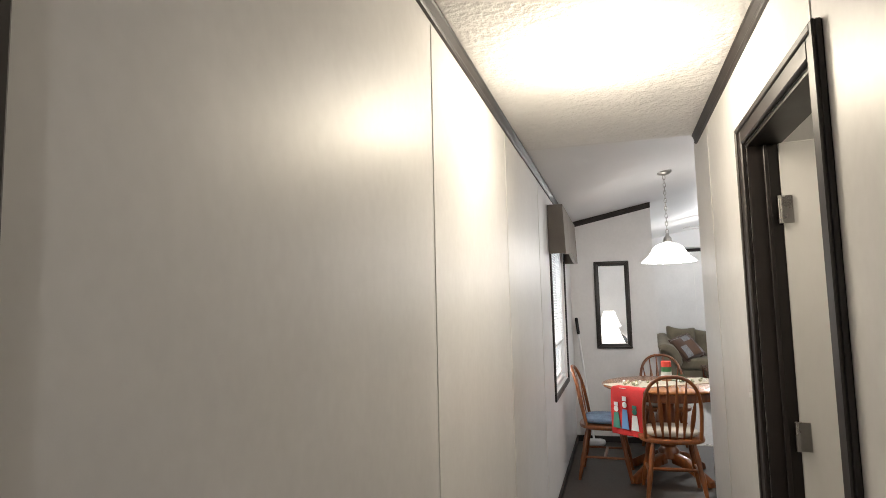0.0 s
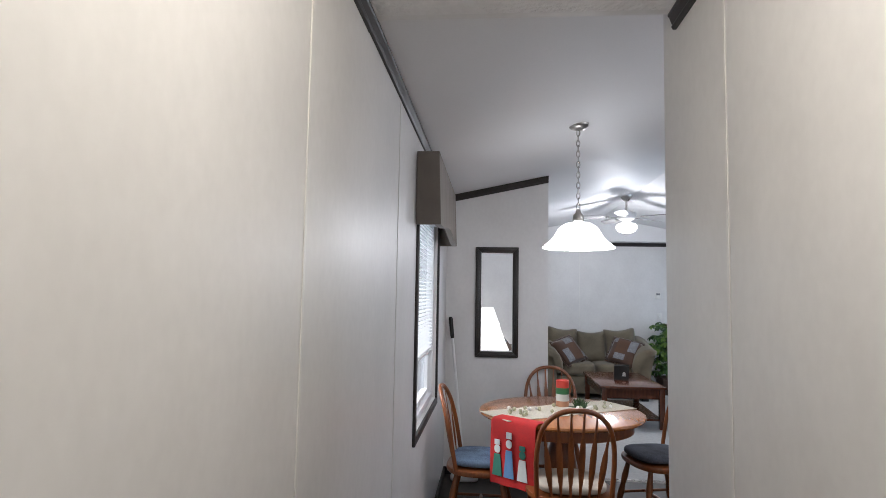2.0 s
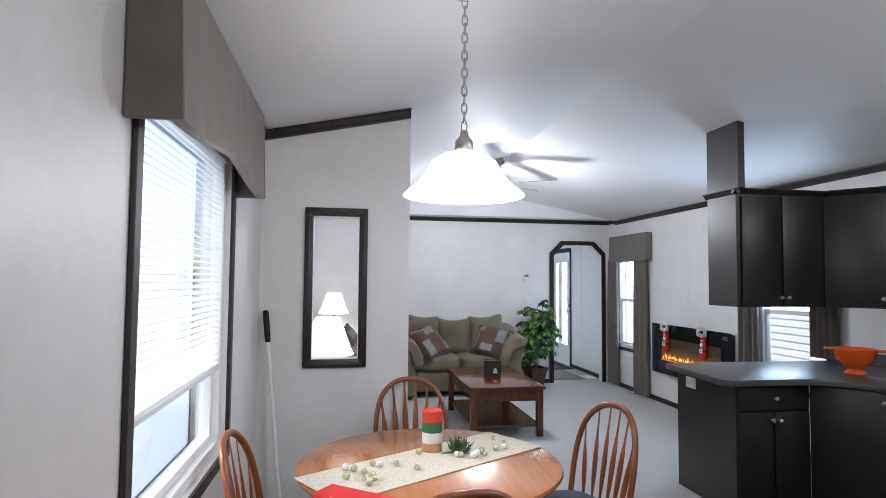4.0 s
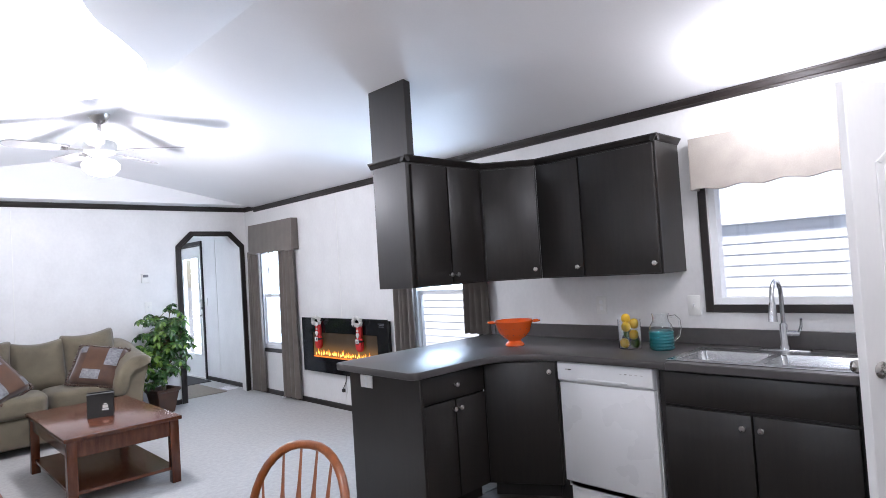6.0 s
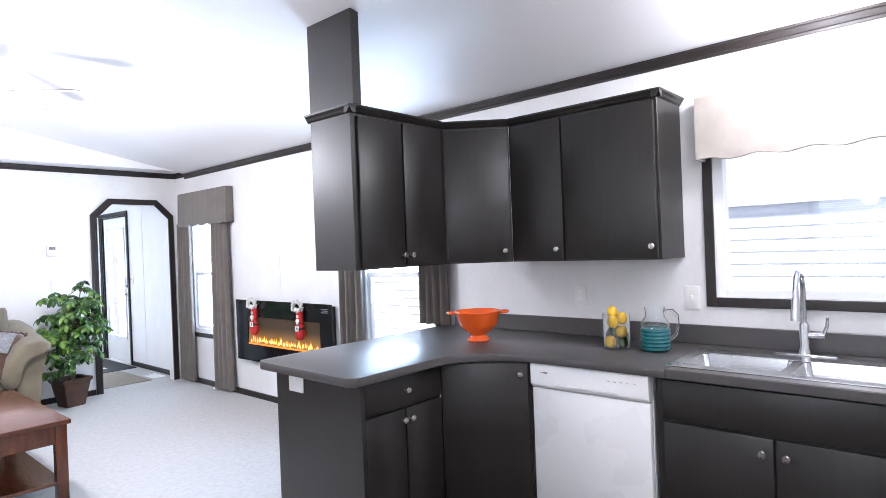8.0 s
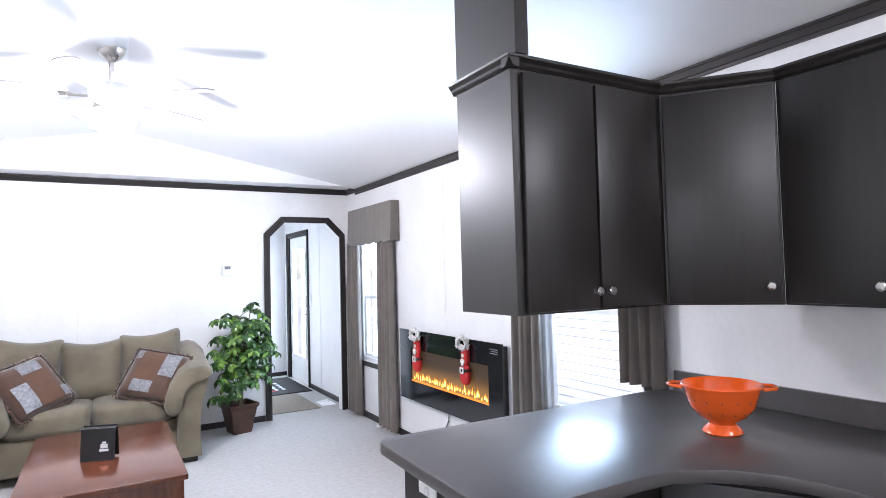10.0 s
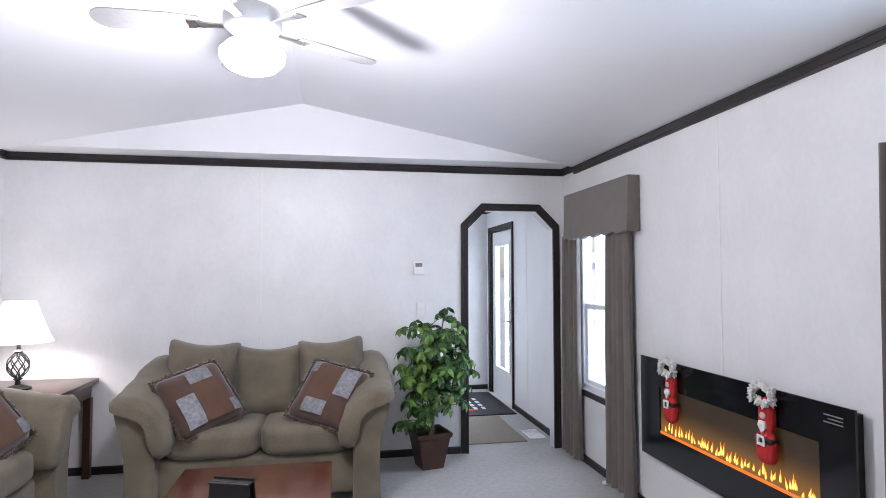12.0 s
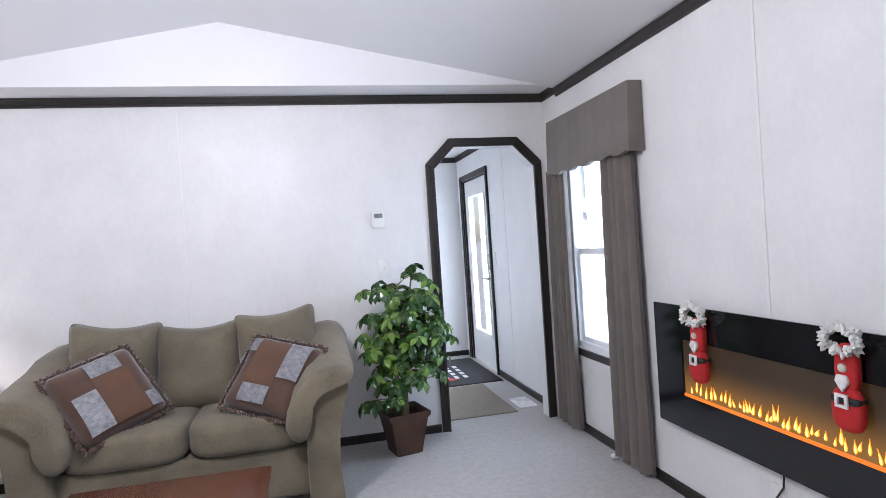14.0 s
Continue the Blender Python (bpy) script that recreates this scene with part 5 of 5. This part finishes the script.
# ---- living room ----
def loft(parent, name, sg, x0, prof, stations, wrinkle):
    """Carries a profile (x out from the seat, z) back along y; stations: (y, size about its middle, lift of the upper part)."""
    m = Mesh()
    cx, cz = sum(p[0] for p in prof) / len(prof), sum(p[1] for p in prof) / len(prof)
    rings = []
    for j, (y, sc, lift) in enumerate(stations):
        ring = []
        for k, (x, z) in enumerate(prof):
            up = min(1.0, max(0.0, (z - 0.40) / 0.25))
            w = 1 + wrinkle * 2.2 * math.sin(j * 2.7 + k * 0.9)
            ring.append(m.b.verts.new((sg * (x0 + cx + (x - cx) * sc * w), y + wrinkle * math.sin(k * 1.9 + j), (cz if sc < 0.95 else 0.38) + (z - (cz if sc < 0.95 else 0.38)) * (sc if sc < 0.95 else 1.0) * w + lift * up)))
        rings.append(ring)
    n = len(prof)
    for a, b in zip(rings, rings[1:]):
        for k in range(n):
            m.b.faces.new((a[k], a[(k + 1) % n], b[(k + 1) % n], b[k]))
    m.b.faces.new(rings[0])
    m.b.faces.new(rings[-1])
    bmesh.ops.recalc_face_normals(m.b, faces=m.b.faces)
    return m.done(name, M_SOFA, parent, True, 55)


def sofa(m4, w, seats, backs, label, group):
    """Faces -y; back edge at y = 0.90, centred on x."""
    top = empty("sofa", m4, label=label, category="sofa", group=group)
    iw = w / 2 - 0.205
    m = Mesh()
    m.box((-iw - 0.06, 0.10, 0.07), (iw + 0.06, 0.86, 0.33), 0.03, seg=3)
    m.box((-iw - 0.10, 0.62, 0.07), (iw + 0.10, 0.88, 0.80), 0.05, seg=3)
    m.done("base", M_SOFA, top, True, 60)
    sw = 2 * iw / seats
    for i in range(seats):
        m = Mesh()
        m.puff((sw + 0.01, 0.66, 0.20), (-iw + sw * (i + 0.5), 0.39, 0.415), 5.0, 9)
        m.done("seat_cushion", M_SOFA, top, True, 80)
    bw = (2 * iw + 0.12) / backs
    for i in range(backs):
        m = Mesh()
        side = (i > (backs - 1) / 2) - (i < (backs - 1) / 2)
        m.pillow(bw + 0.07, 0.57 if side else 0.54, 0.26, pose(-iw - 0.06 + bw * (i + 0.5) + side * 0.015, 0.565 + (0.0 if side else 0.03), 0.735 if side else 0.705, -15, -5 * side, -7 * side), ears=0.085, sag=0.03)
        m.done("back_cushion", M_SOFA, top, True, 80)
    for sg in (-1, 1):
        # the upholstered arm front and side, flaring out to a lip
        prof = [(0.0, 0.05), (0.0, 0.43), (0.02, 0.52), (0.07, 0.60), (0.14, 0.645), (0.205, 0.66), (0.225, 0.635), (0.212, 0.58), (0.185, 0.49), (0.165, 0.37), (0.160, 0.22), (0.172, 0.05)]
        loft(top, "arm", sg, iw + 0.005, prof, [(0.0, 0.97, 0.0), (0.012, 1.0, 0.0), (0.30, 1.0, 0.01), (0.60, 1.0, 0.05), (0.86, 0.98, 0.10)], 0.0)
        # the stuffed pad that folds over it, down to the seat
        pad = [(0.0, 0.38), (0.02, 0.515), (0.07, 0.595), (0.14, 0.645), (0.21, 0.655), (0.252, 0.672), (0.255, 0.700), (0.225, 0.728), (0.165, 0.742), (0.09, 0.735), (0.02, 0.700), (-0.045, 0.625), (-0.085, 0.53), (-0.095, 0.45), (-0.075, 0.395), (-0.03, 0.37)]
        loft(top, "arm_pad", sg, iw + 0.005, pad, [(-0.040, 0.55, 0.0), (-0.034, 0.78, 0.0), (-0.018, 0.93, 0.0), (0.015, 1.0, 0.0), (0.06, 0.985, 0.004), (0.10, 1.02, 0.010), (0.16, 1.0, 0.020), (0.22, 1.02, 0.030),
                                                  (0.30, 1.0, 0.045), (0.42, 1.0, 0.070), (0.55, 1.0, 0.100), (0.68, 0.97, 0.130), (0.78, 0.9, 0.150), (0.84, 0.7, 0.150)], 0.006)
    for sx in (-1, 1):
        for y in (0.08, 0.78):
            m = Mesh()
            m.box((sx * (iw + 0.10) - 0.05, y - 0.04, 0.0), (sx * (iw + 0.10) + 0.05, y + 0.05, 0.07), 0.006)
            m.done("foot", M_DARKTRIM, top)
    return top


sofa(pose(2.135, 10.715, 0.004), 1.55, 2, 3, "olive microfibre loveseat with three loose back cushions", "olive sofas")
sofa(pose(1.06, 9.86, 0.004, 0, 0, 90), 2.02, 3, 3, "olive microfibre sofa along the side wall", "olive sofas")


def throw(m4, label):
    """A patchwork pillow with brown fringe in the xz plane, facing -y."""
    top = empty("throw_pillow", m4, label=label, category="pillow", group="patchwork throw pillows")
    m = Mesh()
    m.pillow(0.43, 0.43, 0.15, ears=0.04)
    m.done("cover", M_BROWN, top, True, 80)
    def patch(u0, u1, v0, v1, mt):
        m = Mesh()
        n = 8
        grid = [[None] * (n + 1) for _ in range(n + 1)]
        for i in range(n + 1):
            for j in range(n + 1):
                u, v = u0 + (u1 - u0) * i / n, v0 + (v1 - v0) * j / n
                x = u * 0.215 * (1 - 0.04 * (1 - v * v))
                z = v * 0.215 * (1 - 0.04 * (1 - u * u))
                y = -0.075 * max(0.0, (1 - u ** 4) * (1 - v ** 4)) ** 0.45 - 0.004
                grid[i][j] = m.b.verts.new((x, y, z))
        for i in range(n):
            for j in range(n):
                m.b.faces.new((grid[i][j], grid[i + 1][j], grid[i + 1][j + 1], grid[i][j + 1]))
        m.done("patch", mt, top, True, 80)
    patch(-0.80, -0.26, -0.86, 0.12, M_SILVER)
    patch(-0.22, 0.52, 0.40, 0.84, M_SILVER)
    patch(0.60, 0.86, -0.84, -0.46, M_SILVER)
    patch(-0.24, 0.58, -0.86, 0.38, M_RUST)
    r = random.Random(3)
    m = Mesh()
    for i in range(120):
        s = i / 120 * 4
        k, f_ = int(s), s - int(s)
        u, v = [(-1 + 2 * f_, -1), (1, -1 + 2 * f_), (1 - 2 * f_, 1), (-1, 1 - 2 * f_)][k]
        p = Vector((u * 0.212, 0, v * 0.212))
        d = Vector((u if abs(u) > 0.99 else r.uniform(-0.3, 0.3), r.uniform(-0.6, 0.6), v if abs(v) > 0.99 else r.uniform(-0.3, 0.3))).normalized()
        m.tube([p, p + d * r.uniform(0.012, 0.022)], [0.012, 0.006], 5)
    m.done("fringe", M_BROWN, top, True, 80)
    return top


tp1 = throw(pose(1.76, 10.95, 0.672, -38, 0, 30) @ pose(0, 0, 0, 0, -17, 0), "brown and silver patchwork pillow leaning on the loveseat")
copy_thing(tp1, pose(2.56, 10.94, 0.672, -40, 0, -20) @ pose(0, 0, 0, 0, 194, 0))
copy_thing(tp1, pose(0.80, 10.38, 0.695, -30, 0, 62) @ pose(0, 0, 0, 0, -20, 0))

# coffee table
ct = empty("coffee_table", pose(2.215, 9.56, 0.004), label="cherry wood coffee table with a low shelf", category="table")
hx, hy = 0.365, 0.64
m = Mesh()
m.box((-hx, -hy, 0.440), (hx, hy, 0.468), 0.006, seg=2)
m.done("top", M_CHERRY, ct, True, 30)
m = Mesh()
for lo, hi in (((-hx + 0.035, -hy + 0.035, 0.33), (hx - 0.035, -hy + 0.055, 0.44)), ((-hx + 0.035, hy - 0.055, 0.33), (hx - 0.035, hy - 0.035, 0.44)),
               ((-hx + 0.035, -hy + 0.055, 0.33), (-hx + 0.055, hy - 0.055, 0.44)), ((hx - 0.055, -hy + 0.055, 0.33), (hx - 0.035, hy - 0.055, 0.44))):
    m.box(lo, hi, 0.002)
m.done("apron", M_CHERRY, ct)
m = Mesh()
m.box((-hx + 0.04, -hy + 0.04, 0.09), (hx - 0.04, hy - 0.04, 0.112), 0.003)
m.done("shelf", M_CHERRY, ct)
for sx in (-1, 1):
    for sy in (-1, 1):
        m = Mesh()
        x, y = sx * (hx - 0.048), sy * (hy - 0.048)
        m.prism([(x - 0.03, y - 0.03), (x + 0.03, y - 0.03), (x + 0.03, y + 0.03), (x - 0.03, y + 0.03)], 0.0, 0.44, "z", 0.004)
        m.done("leg", M_CHERRY, ct, True, 30)
cd = empty("display_card", pose(2.185, 9.42, 0.472), label="black folded display card standing on coffee table", category="card")
m = Mesh()
m.box((-0.085, 0, 0), (0.085, 0.006, 0.175), 0.001, pose(0, 0, 0, -6, 0, -20))
m.box((-0.085, 0.075, 0), (0.085, 0.081, 0.172), 0.001, pose(0, 0, 0, 8, 0, -20))
m.box((-0.085, 0.003, 0.166), (0.085, 0.072, 0.172), 0.001, pose(0, 0, 0, 0, 0, -20))
m.done("card", M_BLACKMAT, cd)
m = Mesh()
for x0, x1, z0, z1 in ((0.01, 0.055, 0.05, 0.062), (0.015, 0.05, 0.066, 0.088), (0.022, 0.042, 0.09, 0.10)):
    m.box((x0, -0.0025, z0), (x1, -0.0005, z1), 0, pose(0, 0, 0, -6, 0, -20))
m.done("print", M_PLATE, cd, label="small white printed emblem")

# end table in the corner
et = empty("end_table", pose(0.58, 11.37, 0.004), label="dark wooden end table carrying a table lamp", category="table", group="dark end tables")
m = Mesh()
m.box((-0.325, -0.33, 0.67), (0.325, 0.33, 0.70), 0.006, seg=2)
m.done("top", M_DARKWOOD, et, True, 30)
m = Mesh()
m.box((-0.29, -0.29, 0.57), (0.29, 0.29, 0.67), 0.003)
m.done("apron", M_DARKWOOD, et)
for sx in (-1, 1):
    for sy in (-1, 1):
        m = Mesh()
        m.box((sx * 0.275 - 0.025, sy * 0.27 - 0.025, 0), (sx * 0.275 + 0.025, sy * 0.27 + 0.025, 0.57), 0.004)
        m.done("leg", M_DARKWOOD, et)
copy_thing(et, pose(0.58, 7.475, 0.004))

# potted plant
pl = empty("potted_plant", pose(3.30, 11.45, 0.004), label="leafy green umbrella plant in a bronze pot", category="plant")
m = Mesh()
q0, q1 = 0.085, 0.135
sub = bmesh.new()
lv = [(q0, 0.0), (q0 + 0.004, 0.03), (q1 - 0.012, 0.23), (q1, 0.235), (q1 + 0.004, 0.27), (q1 - 0.008, 0.27), (q1 - 0.014, 0.235)]
rings = [[sub.verts.new((sx * r, sy * r, z)) for sx, sy in ((-1, -1), (1, -1), (1, 1), (-1, 1))] for r, z in lv]
for a, b in zip(rings, rings[1:]):
    for i in range(4):
        sub.faces.new((a[i], a[(i + 1) % 4], b[(i + 1) % 4], b[i]))
sub.faces.new(rings[0])
bmesh.ops.recalc_face_normals(sub, faces=sub.faces)
bmesh.ops.bevel(sub, geom=list(sub.edges), offset=0.005, segments=2, affect="EDGES")
m.add(sub, pose(0, 0, 0, 0, 0, 12))
m.done("pot", M_POT, pl, True, 40)
m = Mesh()
m.box((-0.115, -0.115, 0.20), (0.115, 0.115, 0.225), 0.01, pose(0, 0, 0, 0, 0, 12))
m.done("soil", M_SOIL, pl)
rnd = random.Random(11)
stems, young, old = Mesh(), Mesh(), Mesh()


def leaflet(mesh, p, d, up, length, width):
    side = d.cross(up).normalized()
    up = side.cross(d).normalized()
    pts = []
    for s, w, dr in ((0, 0.02, 0), (0.3, 0.85, 0.05), (0.6, 1.0, -0.02), (0.85, 0.6, -0.14), (1.0, 0.0, -0.26)):
        c = p + d * (s * length) + up * (dr * length)
        pts.append((c - side * width * w / 2, c + up * (-0.10 * width) , c + side * width * w / 2))
    for a, b in zip(pts, pts[1:]):
        mesh.face([a[0], a[1], b[1], b[0]])
        mesh.face([a[1], a[2], b[2], b[1]])


for st in range(5):
    base = Vector((rnd.uniform(-0.03, 0.03), rnd.uniform(-0.03, 0.03), 0.22))
    topz = (1.13, 1.07, 0.97, 0.75, 0.52)[st]
    lean = Vector((rnd.uniform(-0.12, 0.12), rnd.uniform(-0.12, 0.04), 0))
    pts = [base + lean * (k / 6) ** 1.4 + Vector((rnd.uniform(-0.01, 0.01), rnd.uniform(-0.01, 0.01), (topz - 0.22) * k / 6)) for k in range(7)]
    stems.tube(pts, [0.011, 0.010, 0.009, 0.008, 0.007, 0.006, 0.004], 7)
    for c in range(44 if st < 3 else 18):
        f_ = rnd.uniform(0.32 if st > 2 else 0.36, 1.0)
        k = min(5, int(f_ * 6))
        o = pts[k].lerp(pts[k + 1], f_ * 6 - k)
        a = rnd.uniform(0, 2 * math.pi)
        out = rnd.uniform(0.06, 0.22) * (1.1 if f_ < 0.85 else 0.6)
        tip = o + Vector((math.cos(a) * out * 1.25, math.sin(a) * out * 0.8, rnd.uniform(-0.01, 0.09)))
        tip.y = min(tip.y, 0.20)
        stems.tube([o, o.lerp(tip, 0.5) + Vector((0, 0, 0.015)), tip], [0.004, 0.003, 0.002], 5)
        up = (Vector((math.cos(a) * 0.6, math.sin(a) * 0.6 - 0.25, 1.0)) + Vector((rnd.uniform(-.3, .3), rnd.uniform(-.3, .3), 0))).normalized()
        t1 = up.orthogonal().normalized()
        t2 = up.cross(t1)
        nl = rnd.randint(6, 8)
        ph = rnd.uniform(0, 6)
        for q in range(nl):
            b = ph + 2 * math.pi * q / nl
            d = (t1 * math.cos(b) + t2 * math.sin(b) - up * rnd.uniform(0.15, 0.5)).normalized()
            leaflet(young if rnd.random() < 0.3 else old, tip, d, up, rnd.uniform(0.060, 0.092), rnd.uniform(0.034, 0.046))
stems.done("stem", M_STEM, pl, True, 80)
old.done("leaves", M_LEAF, pl, True, 80, kind="stuff", label="glossy dark green leaflets in whorls")
young.done("leaves", M_LEAF2, pl, True, 80, kind="stuff", label="lighter young green leaflets")

# wall fireplace
fp = empty("electric_fireplace", pose(XR, 9.60, 0), label="black glass wall-hung electric fireplace with flames lit", category="fireplace")
F0, F1, Z0, Z1 = -0.755, 0.755, 0.375, 0.957
a0, a1, b0, b1 = -0.59, 0.55, 0.535, 0.80
m = Mesh()
m.box((-0.045, F0 + 0.02, Z0 + 0.02), (-0.001, F1 - 0.02, Z1 - 0.02), 0.003)
m.done("case", M_BLACKMAT, fp)
m = Mesh()
X0, X1 = -0.060, -0.05
for lo, hi in (((F0, Z0), (F1, b0)), ((F0, b1), (F1, Z1)), ((F0, b0), (a0, b1)), ((a1, b0), (F1, b1))):
    m.box((X0, lo[0], lo[1]), (X1, hi[0], hi[1]))
m.done("front_glass", M_BLACK, fp, label="black mirror-gloss glass front")
m = Mesh()
m.box((-0.0505, a0, b0), (-0.0465, a1, b1))
m.done("firebox", M_FIREBACK, fp)
m = Mesh()
m.box((-0.0585, a0, b0), (-0.051, a1, b0 + 0.014), 0.002)
m.done("ember_bed", M_EMBER, fp, label="glowing orange ember bed")
rnd = random.Random(8)
m = Mesh()
core = Mesh()
y = a0 + 0.03
while y < a1 - 0.02:
    hgt, wd = rnd.uniform(0.025, 0.07), rnd.uniform(0.006, 0.011)
    base = b0 + 0.014 + rnd.uniform(0, 0.022)
    sway = rnd.uniform(-0.014, 0.014)
    pr = [(0, 0), (-wd * 0.8, 0.12), (-wd, 0.3), (-wd * 0.6, 0.55), (-wd * 0.2, 0.8), (0, 1), (wd * 0.25, 0.75), (wd * 0.7, 0.5), (wd, 0.27), (wd * 0.7, 0.1)]
    m.prism([(y + u + sway * v * v, base + v * hgt) for u, v in pr], -0.0545, -0.0530, "x")
    core.prism([(y + u * 0.5 + sway * v * v * 0.5, base + 0.004 + v * hgt * 0.6) for u, v in pr], -0.0565, -0.0550, "x")
    y += rnd.choice((0.014, 0.020, 0.026, 0.036))
core.done("flame_cores", M_FLAMECORE, fp, label="bright yellow flame cores", kind="stuff")
m.done("flames", M_FLAME, fp, label="orange flame tongues", kind="stuff")
m = Mesh()
for i in range(3):
    m.box((X0 - 0.001, F0 + 0.05, Z1 - 0.045 - i * 0.014), (X0 - 0.0002, F0 + 0.14 - 0.02 * (i % 2), Z1 - 0.040 - i * 0.014))
m.done("marking", M_SILVER, fp)
m = Mesh()
m.tube([(-0.012, 0.02, Z0 + 0.02), (-0.014, 0.03, 0.30), (-0.022, 0.07, 0.235), (-0.022, 0.07, 0.21)], 0.004, 6)
m.box((-0.035, 0.055, 0.19), (-0.008, 0.09, 0.225), 0.004)
m.done("power_cord", M_BLACKMAT, fp, True)


def ornament(m4, tall):
    """A red felt figure-shaped hanger with plush cuff and belt, hung over the fireplace; faces -x."""
    top = empty("felt_ornament", m4, label="red felt holiday hanger with white plush cuff and belt", category="ornament", group="felt hangers on the fireplace")
    m = Mesh()
    m.puff((0.045, 0.085, 0.17), (-0.03, 0, -0.11), 3, 6)
    m.puff((0.05, 0.115, 0.15), (-0.034, 0, -0.245), 3, 6)
    m.done("body", M_RED, top, True, 80)
    m = Mesh()
    rr = random.Random(tall)
    for i in range(110):
        a, q = 2 * math.pi * i / 55 + rr.uniform(-0.08, 0.08), rr.uniform(0.68, 1.12)
        p = Vector((-0.048 + rr.uniform(-0.02, 0.015), 0.058 * q * math.cos(a), -0.012 + 0.038 * q * math.sin(a)))
        d = Vector((rr.uniform(-0.9, 0.2), math.cos(a) + rr.uniform(-0.6, 0.6), math.sin(a) + rr.uniform(-0.6, 0.6))).normalized()
        m.tube([p, p + d * 0.012, p + d * rr.uniform(0.018, 0.028)], [0.010, 0.008, 0.002], 5)
    m.done("plush_cuff", M_FUR, top, True, 80, label="white plush ring trim")
    m = Mesh()
    m.prism([(-0.026, -0.150), (0.0, -0.185), (0.026, -0.150), (0.018, -0.128), (-0.018, -0.128)], -0.062, -0.050, "x", 0.003)
    m.done("felt_patch", M_FUR, top, True, 40, label="white felt patch")
    m = Mesh()
    m.puff((0.012, 0.034, 0.030), (-0.054, 0, -0.105), 2.2, 4)
    m.done("felt_dot", M_CREAM, top, True, 80, label="pale round felt patch")
    m = Mesh()
    m.puff((0.056, 0.112, 0.028), (-0.034, 0, -0.212), 5, 4)
    m.done("belt", M_BLACKMAT, top, True, 80)
    m = Mesh()
    for lo, hi in (((-0.024, -0.236), (0.024, -0.226)), ((-0.024, -0.200), (0.024, -0.190)), ((-0.024, -0.226), (-0.012, -0.200)), ((0.012, -0.226), (0.024, -0.200))):
        m.box((-0.068, lo[0], lo[1]), (-0.060, hi[0], hi[1]), 0.001)
    m.done("buckle", M_FUR, top)
    return top


o1 = ornament(pose(XR - 0.052, 9.99, 0.945) @ Matrix.Scale(0.98, 4), 1)
copy_thing(o1, pose(XR - 0.052, 9.26, 0.945) @ Matrix.Scale(0.98, 4))

# entry hall floor things
m = Mesh()
m.box((3.66, 11.93, 0.004), (4.24, 12.86, 0.012), 0.003)
m.done("entry_rug", M_MATBEIGE, None, label="flat beige rug inside the archway", category="rug")
dm = empty("doormat", pose(3.95, 13.45, 0.004), label="charcoal doormat with red and white marks", category="doormat")
m = Mesh()
m.box((-0.45, -0.55, 0), (0.50, 0.60, 0.010), 0.003)
m.done("mat", M_MATDARK, dm)
m = Mesh()
m.prism([(-0.10, -0.40), (0.14, -0.34), (-0.04, -0.16)], 0.0105, 0.0125, "z")
m.done("red_mark", M_RED, dm)
m = Mesh()
for i in range(3):
    for k in range(4):
        m.box((0.02 + i * 0.09, -0.30 + k * 0.15, 0.0105), (0.06 + i * 0.09, -0.20 + k * 0.15, 0.0125))
m.done("lettering", M_WHITECLOTH, dm, label="worn pale lettering bars", kind="stuff")
vt = empty("floor_vent", pose(4.36, 12.15, 0.004), label="white metal floor register", category="vent")
m = Mesh()
m.box((-0.075, -0.14, 0), (0.075, 0.14, 0.006), 0.002)
for i in range(9):
    m.box((-0.055, -0.115 + i * 0.026, 0.006), (0.055, -0.105 + i * 0.026, 0.009))
m.done("grille", M_WHITE, vt)
m = Mesh()
m.puff((0.05, 0.035, 0.03), (4.43, 10.83, 0.019), 3, 4)
m.done("cord_stop", M_WHITE, None, True, 80, label="small white plastic cord stop on the carpet", category="clip")

# ---- outdoors ----
g = Mesh()
g.box((-400, -400, -0.75), (400, 400, -0.70))
structure(g, "ground", M_GROUND, "pale winter ground round the house")


def siding_house(name, x0, x1, y0, y1, face, zt, label):
    top = empty(name, pose(0, 0, 0), label=label, category="house")
    m = Mesh()
    m.box((x0, y0, -0.7), (x1, y1, zt))
    m.done("wall", M_SIDING, top)
    m = Mesh()
    z = -0.6
    while z < zt:
        a, b = (face, face - 0.03) if face == x0 else (face, face + 0.03)
        m.prism([(a, z), (b, z), (a + (b - a) * 0.15, z + 0.115), (a, z + 0.115)], y0, y1, "y")
        z += 0.115
    m.done("lap_siding", M_SIDING, top, kind="stuff", label="white horizontal lap siding boards")
    m = Mesh()
    mid = (x0 + x1) / 2
    m.prism([(x0 - 0.16, zt - 0.05), (x1 + 0.16, zt - 0.05), (x1 + 0.16, zt + 0.06), (mid, zt + 0.85), (x0 - 0.16, zt + 0.06)], y0 - 0.3, y1 + 0.3, "y")
    m.done("roof", M_ROOF, top)
    return top


siding_house("neighbour_house", 7.6, 12.0, 1.0, 18.0, 7.6, 1.72, "white sided neighbouring house with snowy roof")
siding_house("neighbour_house", -8.5, -4.2, 0.5, 14.0, -4.2, 2.6, "white sided neighbouring house beyond the dining window")
